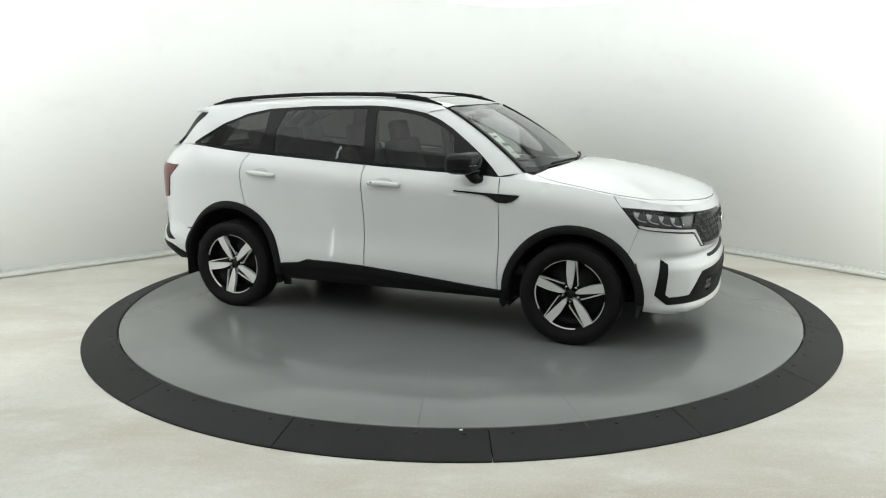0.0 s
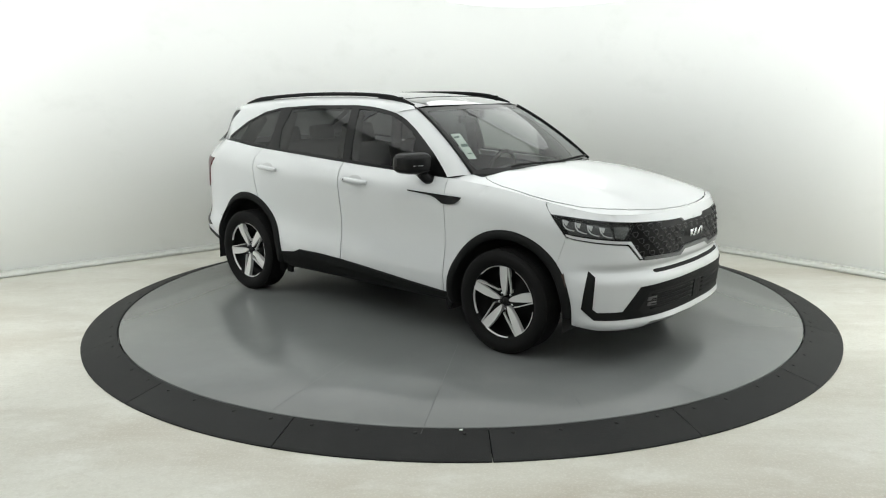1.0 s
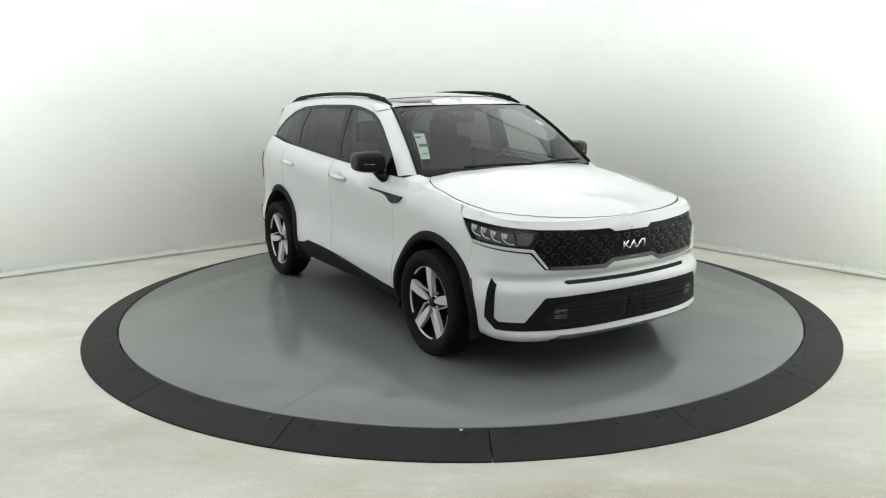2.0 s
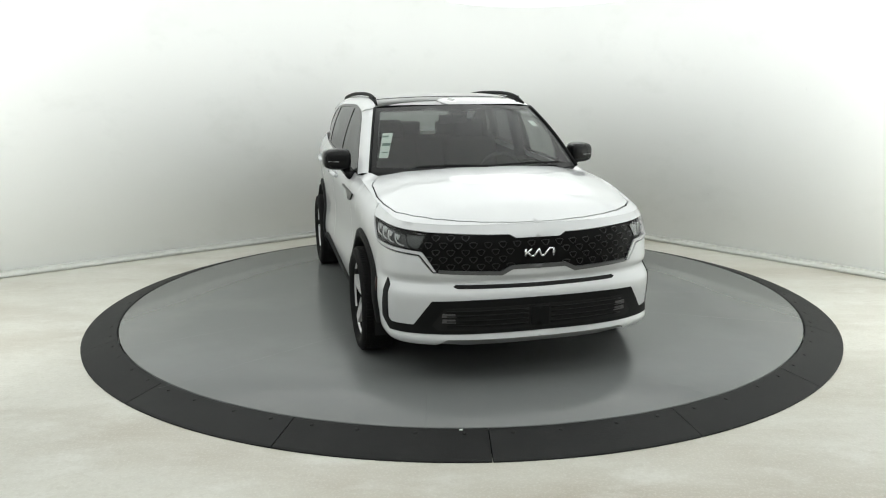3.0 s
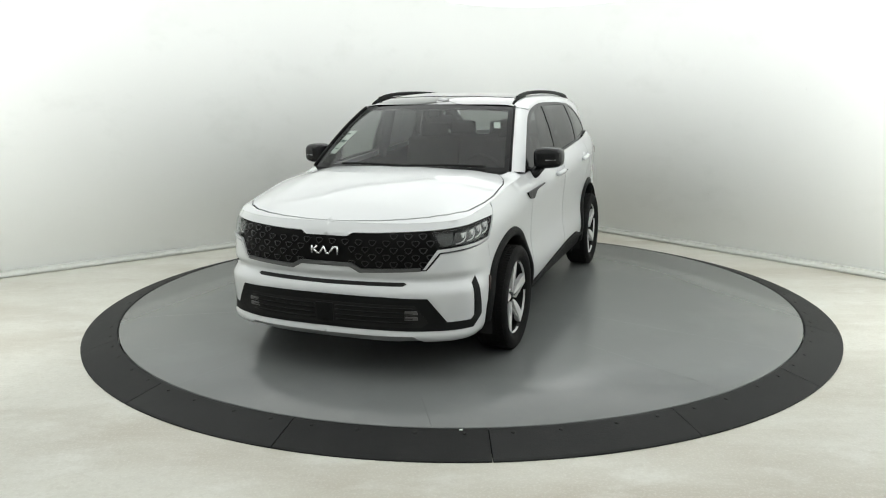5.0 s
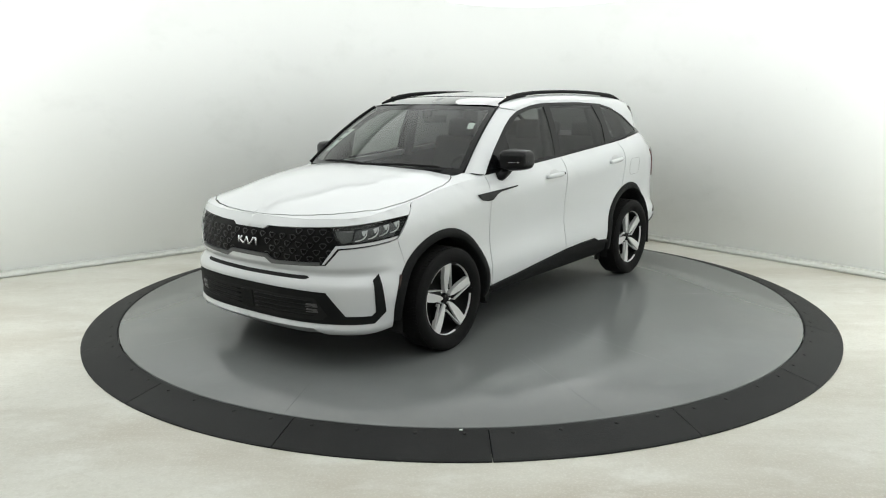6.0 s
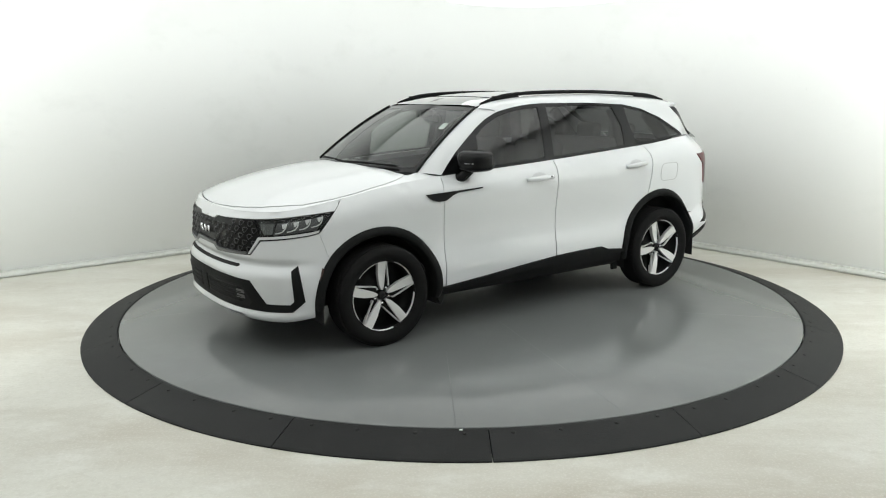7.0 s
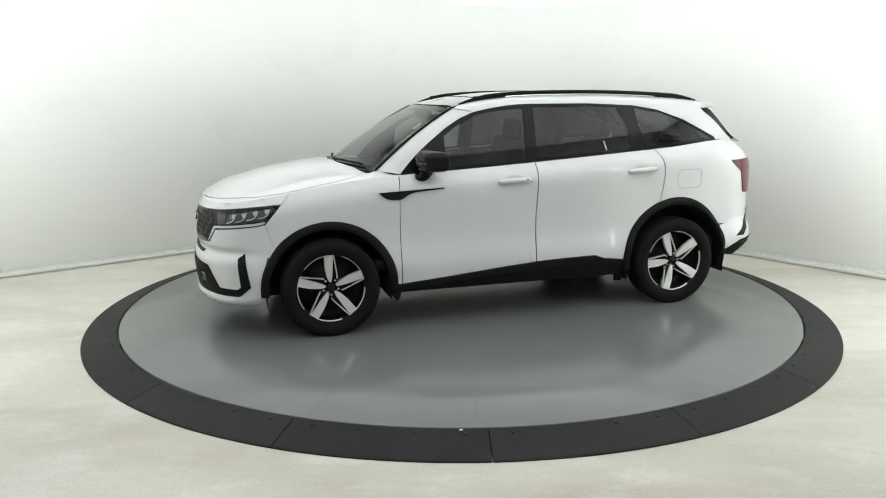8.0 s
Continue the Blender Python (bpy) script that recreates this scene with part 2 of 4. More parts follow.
def offset_path(pts, d):
    out = []
    for i, p in enumerate(pts):
        t = (pts[min(i + 1, len(pts) - 1)] - pts[max(i - 1, 0)]).normalized()
        out.append(p + Vector((t.y, -t.x)) * d)
    return out


def ribbon(path_in, path_out, z0, z1):
    bm = bmesh.new()
    rows = [[bm.verts.new((p.x, p.y, z)) for p in path] for path, z in ((path_in, z0), (path_in, z1), (path_out, z1), (path_out, z0))]
    n = len(path_in)
    for j in range(4):
        for i in range(n - 1):
            bm.faces.new((rows[j][i], rows[j][i + 1], rows[(j + 1) % 4][i + 1], rows[(j + 1) % 4][i]))
    bm.faces.new([rows[j][0] for j in range(4)])
    bm.faces.new([rows[j][-1] for j in range(3, -1, -1)])
    bmesh.ops.recalc_face_normals(bm, faces=bm.faces)
    return bm


def build_room():
    path = wall_path()
    wall = part("wall_north", ribbon(path, offset_path(path, -0.2), -0.1, CEIL_Z + 0.1), WALL)
    tagged(wall, "matt white studio wall with a rounded corner", "wall", kind="structure")
    ends = (path[0], path[-1])
    far = CORNER + (DIR_L + DIR_R) * 10.5
    for name, a, b in (("wall_west", ends[0], far), ("wall_east", far, ends[1])):
        line = [a.lerp(b, k / 12) for k in range(13)]
        w = part(name, ribbon(line, offset_path(line, 0.2), -0.1, CEIL_Z + 0.1), BACK_WALL)
        tagged(w, "unseen matt wall behind the camera, grey to dim its bounce", "wall", kind="structure")
    floor = part("floor", box(bmesh.new(), (-14, -14, -0.2), (14, 8, 0.0)), FLOOR, smooth=False)
    tagged(floor, "cream white painted concrete floor with faint stains", "floor", kind="structure")
    ceil = part("ceiling", box(bmesh.new(), (-14, -14, CEIL_Z), (14, 8, CEIL_Z + 0.2)), CEIL, smooth=False)
    tagged(ceil, "plain white studio ceiling", "ceiling", kind="structure")
    base = part("baseboard", ribbon(offset_path(path, 0.018), offset_path(path, 0.0), 0.007, 0.062), BASE_TRIM)
    tagged(base, "scuffed white painted baseboard along the wall", "baseboard", kind="structure")
    cap = part("trim", ribbon(offset_path(path, 0.024), offset_path(path, 0.0), 0.062, 0.072), BASE_TRIM)
    tagged(cap, "white rounded top bead of the baseboard", "trim", kind="structure")


def build_lights():
    """A stretched luminous ceiling over the whole booth, a round drum lamp under it and two added fill softboxes out of
    view.
    """
    p = new("luminous_ceiling")
    tagged(p, "stretched white luminous fabric ceiling in a slim frame", "ceiling light")
    p.matrix_basis = Matrix.Translation((0, 0, CEIL_Z))
    glow = glow_material("ceiling_glow", LAMP_TINT, CEILING_GLOW)
    path = offset_path(wall_path(), 0.10)
    loop = path + [CORNER + (DIR_L + DIR_R) * 10.35]
    bm = from_lists([(q.x, q.y, -0.06) for q in loop], [range(len(loop))])
    for f in bm.faces:
        f.normal_update()
        if f.normal.z > 0:
            f.normal_flip()
    bmesh.ops.triangulate(bm, faces=bm.faces)
    part("diffuser", bm, glow, p, "evenly glowing white fabric", smooth=False)
    part("edge_trim", ribbon(path, offset_path(path, 0.04), -0.075, 0.0), CEIL, p)
    lamp = new("round_lamp")
    tagged(lamp, "round white drum lamp hung under the ceiling", "ceiling lamp")
    lamp.location = (0.92, 2.02, 2.785)
    part("shade", lathe([(0.0001, 0.0), (1.06, 0.0), (1.085, 0.012), (1.09, 0.03)], 96), glow_material("lamp_shade_glow", LAMP_TINT, LAMP_GLOW), lamp, "softly glowing white shade")
    part("rim_band", lathe([(1.09, 0.03), (1.095, 0.03), (1.095, 0.09), (1.06, 0.10), (0.0001, 0.10)], 96), CEIL, lamp)
    for k in range(3):
        a = radians(90 + 120 * k)
        part("rod", tube(bmesh.new(), [(0.7 * math.cos(a), 0.7 * math.sin(a), 0.23), (0.7 * math.cos(a), 0.7 * math.sin(a), CEIL_Z - 2.85)], 0.008, 8), CEIL, lamp)
    # two tall softboxes on stands, added unseen before the turntable to brighten one wall each
    for x, face, swing, power in ((-4.0, Vector((DIR_L.y, -DIR_L.x)), 6, FILL_LEFT), (4.0, Vector((-DIR_R.y, DIR_R.x)), 0, FILL_RIGHT)):
        wall_fill = new("softbox")
        tagged(wall_fill, "tall white softbox on a stand, added out of view to fill the studio wall with light", "softbox", "softboxes that wash the walls")
        wall_fill.matrix_basis = Matrix.Translation((x, -3.2, 0.0)) @ Matrix.Rotation(math.atan2(face.y, face.x) + radians(swing), 4, "Z")
        glow = glow_material("wall_fill_glow", LAMP_TINT, power)
        part("diffuser", box(bmesh.new(), (0.0, -1.15, 0.40), (0.02, 1.15, 2.60)), glow, wall_fill, "bright white diffuser", smooth=False)
        part("housing", box(bmesh.new(), (-0.16, -1.20, 0.35), (-0.01, 1.20, 2.65), 0.02), CEIL, wall_fill)
        for y in (-0.9, 0.9):
            part("leg", tube(bmesh.new(), [(-0.08, y, 0.36), (-0.08, y, 0.03)], 0.02, 8), CEIL, wall_fill)
            part("foot", box(bmesh.new(), (-0.38, y - 0.04, 0.0), (0.22, y + 0.04, 0.03), 0.008), CEIL, wall_fill)


build_room()
build_lights()

# ---- the turntable ----
R_DISC, R_OUT = 2.753, 3.014
TOP_Z = DISC_Z


def build_platform():
    bm = lathe([(0.0001, 0.0), (1.0, 0.0), (2.0, 0.0), (R_DISC - 0.004, 0.0), (R_DISC, -0.004), (R_DISC, -0.06), (0.0001, -0.06)], 192)
    disc = part("turntable", bm, DISC)
    tagged(disc, "glossy grey painted round turntable platform", "turntable")
    # plate joints and long scratches
    for x0, y0, x1, y1, w in ((0.42, -1.30, 0.68, -2.76, 0.004), (1.45, -1.33, 2.12, -1.80, 0.003), (2.20, -0.30, 2.76, -0.215, 0.004), (1.33, 0.78, 2.30, 1.50, 0.004), (0.45, 0.62, 1.62, 2.14, 0.003),
                              (-0.40, 1.70, -0.76, 2.66, 0.004), (1.17, -1.59, 1.44, -2.22, 0.002), (-0.17, -1.68, -0.22, -2.76, 0.003), (-1.96, -1.31, -2.40, -1.41, 0.003)):
        a, b = Vector((x0, y0)), Vector((x1, y1))
        n = Vector((a.y - b.y, b.x - a.x)).normalized() * w * 0.5
        pts = [a + n * 0.3, (a + b) / 2 + n, b + n * 0.6, b - n * 0.6, (a + b) / 2 - n, a - n * 0.3]
        part("joint", from_lists([(p.x, p.y, 0.0009) for p in pts], [range(5, -1, -1)] if (b - a).cross(n) < 0 else [range(6)]), GROOVE, disc, smooth=False)
    return disc


def build_ramp():
    ring = new("turntable_ramp")
    tagged(ring, "sloping black rubber ramp ring round the turntable", "ramp")
    cuts = [-152.8 + 22.0 * k for k in range(16)] + [207.2]
    for c0, c1 in zip(cuts, cuts[1:]):
        a0 = radians(c0) + 0.0009
        a1 = radians(c1) - 0.0009
        prof = [(R_DISC + 0.008, 0.0), (R_DISC + 0.008, TOP_Z - 0.004), (R_DISC + 0.014, TOP_Z), (R_DISC + 0.03, TOP_Z - 0.001), (R_OUT - 0.012, 0.014), (R_OUT, 0.008), (R_OUT, 0.0)]
        bm = lathe(prof, 12, a0, a1)
        loops = [[v for v in bm.verts if abs(math.atan2(v.co.y, v.co.x) - math.atan2(math.sin(x), math.cos(x))) < 1e-5] for x in (a0, a1)]
        for lp in loops:
            if len(lp) == len(prof):
                bm.faces.new(lp)
        bmesh.ops.recalc_face_normals(bm, faces=bm.faces)
        seg = part("segment", bm, RAMP, ring, smooth=False)
        slope = math.atan2(TOP_Z - 0.015, R_OUT - R_DISC - 0.042)
        for d in (2.6, 7.8, -7.8, -2.6):
            a = radians((c0 if d > 0 else c1) + d)
            r = R_DISC + 0.057
            z = TOP_Z - 0.001 - (r - R_DISC - 0.03) * math.tan(slope)
            bolt = lathe([(0.0001, 0.004), (0.008, 0.0035), (0.012, 0.0), (0.013, -0.004)], 12)
            bolt.transform(Matrix.Translation((r * math.cos(a), r * math.sin(a), z)) @ Matrix.Rotation(a, 4, "Z") @ Matrix.Rotation(slope, 4, "Y"))
            part("bolt", bolt, BOLT, seg)
    chip = box(bmesh.new(), (-0.010, -0.006, 0.0), (0.008, 0.008, 0.003), 0.001)
    chip.transform(pose(0.012, -R_DISC - 0.028, TOP_Z - 0.002))
    part("paint_chip", chip, PAPER, ring)
    return ring


platform = build_platform()
platform.location = (0, 0, TOP_Z)
ramp = build_ramp()

# ---- the car's surfaces: x forward from the front axle, y to its left, z up from the platform ----
OUTLINE = [(0.900, 0.0), (0.897, 0.15), (0.885, 0.32), (0.857, 0.48), (0.808, 0.62), (0.730, 0.752), (0.615, 0.850), (0.450, 0.905), (0.25, 0.930), (0.0, 0.940),
           (-0.5, 0.940), (-1.5, 0.942), (-2.4, 0.935), (-2.9, 0.917), (-3.2, 0.890), (-3.41, 0.858), (-3.56, 0.802), (-3.655, 0.710), (-3.705, 0.54), (-3.73, 0.28), (-3.735, 0.0)]


def spline(pts, n=40):
    p = np.array(pts, float)
    p = np.vstack([2 * p[0] - p[1], p, 2 * p[-1] - p[-2]])
    out = []
    for i in range(1, len(p) - 2):
        for k in range(n):
            t = k / n
            out.append(0.5 * (2 * p[i] + (p[i + 1] - p[i - 1]) * t + (2 * p[i - 1] - 5 * p[i] + 4 * p[i + 1] - p[i + 2]) * t * t + (3 * p[i] - p[i - 1] - 3 * p[i + 1] + p[i + 2]) * t ** 3))
    out.append(p[-2])
    return np.array(out)


REF = spline(OUTLINE)
REF_U = np.concatenate([[0], np.cumsum(np.hypot(*np.diff(REF, axis=0).T))])
# the way round the nose is counted so that the front axle lies at AXLE_AT
AXLE_AT = 1.5605
AXLE_U = float(np.interp(0.0, -REF[:, 0], REF_U))
REF_U = np.where(REF_U < AXLE_U, REF_U * AXLE_AT / AXLE_U, REF_U - AXLE_U + AXLE_AT)
TAN = np.gradient(REF, REF_U, axis=0)
TAN /= np.hypot(*TAN.T)[:, None]
NRM = np.stack([-TAN[:, 1], TAN[:, 0]], 1) * -1
if NRM[0, 0] < 0:
    NRM = -NRM
NRM[0], NRM[-1] = (1.0, 0.0), (-1.0, 0.0)
U_END = float(REF_U[-1])


def u_of_x(x):
    """The way round the outline at which it reaches x."""
    return float(np.interp(-x, -REF[:, 0], REF_U))


def u_of_y(y):
    """The same for the nose, by y."""
    n = int(np.argmax(REF[:, 0] < 0.3))
    return float(np.interp(y, REF[:n, 1], REF_U[:n]))


def table(pairs):
    k = np.array(sorted(pairs), float)
    s = spline(k, 12)
    keep = np.concatenate([[True], np.diff(s[:, 0]) > 1e-6])
    return s[keep]


SHOULDER = table([(-3.72, 1.300), (-3.45, 1.315), (-3.2, 1.312), (-2.8, 1.272), (-2.4, 1.247), (-1.6, 1.195), (-0.95, 1.158), (-0.55, 1.138), (-0.3, 1.120), (0.0, 1.085), (0.34, 1.025), (0.6, 0.988), (0.8, 0.968), (0.9, 0.962), (0.94, 0.960)])
SIDE_IN = table([(0.2, 0.10), (0.26, 0.045), (0.32, 0.015), (0.40, 0.004), (0.47, 0.0), (0.55, 0.010), (0.62, 0.022), (0.70, 0.027), (0.80, 0.024), (0.92, 0.014), (1.02, 0.006), (1.1, 0.002), (1.4, 0.0)])
FRONT_IN = table([(0.18, 0.10), (0.225, 0.05), (0.25, 0.0), (0.272, -0.028), (0.30, -0.034), (0.325, -0.022), (0.38, -0.020), (0.46, -0.028), (0.545, -0.034), (0.58, -0.022), (0.605, -0.004), (0.628, 0.012), (0.640, 0.012), (0.655, -0.004), (0.68, -0.010), (0.72, -0.008), (0.80, -0.002), (0.90, -0.004), (0.97, 0.0), (1.4, 0.0)])
REAR_IN = table([(0.2, 0.20), (0.30, 0.10), (0.38, 0.02), (0.46, -0.035), (0.56, -0.040), (0.62, -0.01), (0.70, 0.0), (1.05, 0.0), (1.14, 0.012), (1.22, 0.04), (1.32, 0.09), (1.5, 0.2)])
ROLL = table([(-0.2, 0.078), (0.0, 0.078), (0.02, 0.060), (0.045, 0.042), (0.08, 0.024), (0.12, 0.010), (0.17, 0.002), (0.25, 0.0), (2.0, 0.0)])


def look_up(t, v):
    return float(np.interp(v, t[:, 0], t[:, 1]))


def ease(v, a, b):
    k = min(1.0, max(0.0, (v - a) / (b - a)))
    return k * k * (3 - 2 * k)


def outline(u):
    u = min(max(u, 0.0), U_END)
    x, y = np.interp(u, REF_U, REF[:, 0]), np.interp(u, REF_U, REF[:, 1])
    nx, ny = np.interp(u, REF_U, NRM[:, 0]), np.interp(u, REF_U, NRM[:, 1])
    k = math.hypot(nx, ny)
    return x, y, nx / k, ny / k


def shoulder_z(u):
    return look_up(SHOULDER, outline(u)[0])


def flank_point(u, z):
    x, y, nx, ny = outline(u)
    wf, wr = ease(x, 0.42, 0.74), ease(-x, 3.2, 3.52)
    d = look_up(SIDE_IN, z) * (1 - wf) * (1 - wr) + look_up(FRONT_IN, z) * wf + look_up(REAR_IN, z) * wr
    d += look_up(ROLL, look_up(SHOULDER, x) - z) * (1 - 0.35 * wf)
    return np.array([x - nx * d, max(0.0, y - ny * d), z])


def with_normal(fn, a, b, e=0.004):
    p = fn(a, b)
    n = np.cross(fn(a + e, b) - fn(a - e, b), fn(a, b + e) - fn(a, b - e))
    k = np.linalg.norm(n)
    return p, n / (k if k > 1e-12 else 1)


def flank(u, z):
    """The body's skin below the shoulder, by the way round the outline and the height."""
    p, n = with_normal(flank_point, u, z)
    if n[0] * outline(u)[2] + n[1] * outline(u)[3] < 0:
        n = -n
    if u < 1e-6 or u > U_END - 1e-6:
        n = np.array([n[0], 0.0, n[2]]) / math.hypot(n[0], n[2])
    return p, n


# the bonnet and the wings' tops
HOOD_Z = table([(-0.6, 1.200), (-0.3, 1.205), (-0.05, 1.198), (0.3, 1.150), (0.6, 1.075), (0.73, 1.025), (0.81, 0.985), (0.85, 0.966), (0.87, 0.960), (1.0, 0.93)])
RIM_U = np.linspace(0, u_of_x(-0.9), 200)
RIM = np.array([flank_point(u, shoulder_z(u)) for u in RIM_U])


def hood_point(x, y):
    a = abs(y)
    ye = float(np.interp(-x, -RIM[:, 0], RIM[:, 1]))
    xc = min(x, RIM[0, 0])
    ze = look_up(SHOULDER, x + 0.03)
    zc = max(look_up(HOOD_Z, xc), ze)
    k = min(1.0, a / max(ye, 0.02))
    z = ze + (zc - ze) * (1 - k ** 2.6)
    z += 0.005 * math.exp(-((a - 0.56 + 0.10 * max(0, x)) / 0.07) ** 2) * (1 - ease(x, 0.45, 0.8)) * ease(x, -0.6, -0.2)
    z += 0.026 * ease(-x, 0.29, 0.37) * ease(a, 0.735, 0.795) * (1 - ease(-x, 0.40, 0.54)) * (1 - ease(a, 0.80, 0.852))
    return np.array([x, y, z])


def hood(x, y):
    p, n = with_normal(hood_point, x, y)
    return p, (n if n[2] > 0 else -n)


# the cabin: s is the height up the side, then the way over the roof
ROOF_Z = table([(-3.6, 1.565), (-3.4, 1.600), (-3.1, 1.648), (-2.8, 1.674), (-2.3, 1.697), (-1.8, 1.700), (-1.45, 1.688), (-1.2, 1.660), (-1.05, 1.628), (-0.95, 1.600), (-0.8, 1.545), (-0.5, 1.42), (-0.3, 1.33)])
WAIST = [(x, flank_point(u_of_x(x), look_up(SHOULDER, x))[1]) for x in np.linspace(-3.55, 0.0, 90)]
WAIST = np.array(sorted(WAIST))
EDGE_Y = 0.560


def cabin_side_y(x, z):
    d = z - look_up(SHOULDER, x)
    y0 = float(np.interp(x, WAIST[:, 0], WAIST[:, 1]))
    y0 -= 0.042 * ease(-x, 2.2, 3.4)
    return y0 - 0.195 * d - 0.34 * max(d, 0) ** 2


def cabin_point(x, s):
    zr = look_up(ROOF_Z, x)
    z1 = zr - 0.065
    if s <= z1:
        return np.array([x, cabin_side_y(x, s), s])
    q = (s - z1) / 0.15
    p0 = np.array([cabin_side_y(x, z1), z1])
    p1 = np.array([cabin_side_y(x, zr - 0.012), zr - 0.010])
    ey = min(EDGE_Y, p1[0] - 0.05)
    p2 = np.array([ey, zr + 0.004])
    if q <= 1:
        y, z = p0 * (1 - q) ** 2 + p1 * 2 * q * (1 - q) + p2 * q * q
        return np.array([x, y, z])
    y = ey - (s - z1 - 0.15)
    return np.array([x, y, zr + 0.004 + 0.020 * (1 - (y / ey) ** 2)])


def cabin(x, s):
    p, n = with_normal(cabin_point, x, s)
    if n[1] * 0.5 + n[2] < 0 or (n[1] < 0 and p[1] > 0.3):
        n = -n
    return p, n


def roof_s(x, y):
    """The way over the roof at which the section has come in to y."""
    zr = look_up(ROOF_Z, x)
    return zr - 0.065 + 0.15 + (min(EDGE_Y, cabin_side_y(x, zr - 0.012) - 0.05) - y)


def roof_line(x0, x1, y, n=24):
    return [(x0 + (x1 - x0) * i / n, roof_s(x0 + (x1 - x0) * i / n, y)) for i in range(n + 1)]


def screen_point(a, b):
    """The windscreen: a from -1 to 1 across, b from 0 at the cowl to 1 at the roof."""
    y = a * (0.790 * (1 - b) + 0.640 * b)
    k = 1 - a * a
    x = (-0.37 + 0.20 * k) * (1 - b) + (-1.005 + 0.075 * k) * b
    z = 1.165 * (1 - b) + (1.603 + 0.020 * k) * b + 0.030 * 4 * b * (1 - b)
    return np.array([x, y, z])


def screen(a, b):
    p, n = with_normal(screen_point, a, b)
    return p, (n if n[2] > 0 else -n)



def whole(bm):
    """Joins a half with its mirror image along the middle."""
    c = mirrored(bm)
    me = bpy.data.meshes.new("half")
    c.to_mesh(me)
    c.free()
    bm.from_mesh(me)
    bpy.data.meshes.remove(me)
    bmesh.ops.remove_doubles(bm, verts=[v for v in bm.verts if abs(v.co.y) < 2e-4], dist=3e-4)
    return bm


def arc(u0, z0, ru, rz, a0, a1, n=28):
    """Points of a wheel arch; degrees, 0 towards the rear, 90 up."""
    return [(u0 + ru * math.cos(radians(a0 + (a1 - a0) * i / n)), z0 + rz * math.sin(radians(a0 + (a1 - a0) * i / n))) for i in range(n + 1)]


def top_line(u0, u1, n=24, drop=0.0):
    return [(u0 + (u1 - u0) * i / n, shoulder_z(u0 + (u1 - u0) * i / n) - drop) for i in range(n + 1)]


FRONT_ARCH = (u_of_x(0.0), 0.335, 0.497, 0.497)
REAR_ARCH = (u_of_x(-2.85), 0.360, 0.500, 0.511)
LAMP_TOP = [(0.0, 0.885), (0.138, 0.885), (0.175, 0.908), (0.29, 0.910), (0.66, 0.926), (0.95, 0.947), (1.235, 0.967)]
LAMP_LOW = [(1.115, 0.826), (1.06, 0.815), (0.72, 0.786), (0.635, 0.689), (0.226, 0.671), (0.163, 0.703), (0.0, 0.703)]
BLADE = [(0.0, 0.535), (0.40, 0.533), (0.635, 0.525), (0.75, 0.374), (0.905, 0.371), (0.932, 0.392), (0.920, 0.594), (0.966, 0.628), (1.002, 0.387), (0.922, 0.320), (0.64, 0.322), (0.0, 0.326)]
SLOT = [(0.0, 0.612), (0.50, 0.616), (0.515, 0.606), (0.49, 0.596), (0.0, 0.592)]
SEAM = [(-0.31, 0.73), (-0.27, 0.765), (-0.20, 0.80), (-0.10, 0.828), (0.15, 0.838), (0.30, 0.822), (0.50, 0.780), (0.63, 0.700), (0.715, 0.600), (0.776, 0.470), (0.815, 0.330), (0.840, 0.150), (0.846, 0.0)]
DLO = [(-0.543, 1.142), (-0.95, 1.163), (-1.6, 1.200), (-2.4, 1.252), (-2.8, 1.278), (-3.2, 1.316), (-3.275, 1.318), (-3.262, 1.338), (-2.95, 1.490), (-2.80, 1.540), (-2.72, 1.568), (-2.50, 1.606), (-2.1, 1.627), (-1.62, 1.630), (-1.50, 1.626), (-1.38, 1.615), (-1.26, 1.597), (-1.145, 1.574), (-1.03, 1.530), (-0.92, 1.467), (-0.80, 1.381), (-0.69, 1.295), (-0.60, 1.208)]
TAIL = [(4.935, 1.150), (5.42, 1.160), (5.44, 1.10), (5.44, 0.872), (5.115, 0.866), (5.09, 0.885), (5.06, 1.045), (5.005, 1.09)]


XS = float(np.interp(1.30, RIM_U, RIM[:, 0]))
YS = float(np.interp(-XS, [-p[0] for p in SEAM[::-1]], [p[1] for p in SEAM[::-1]]))


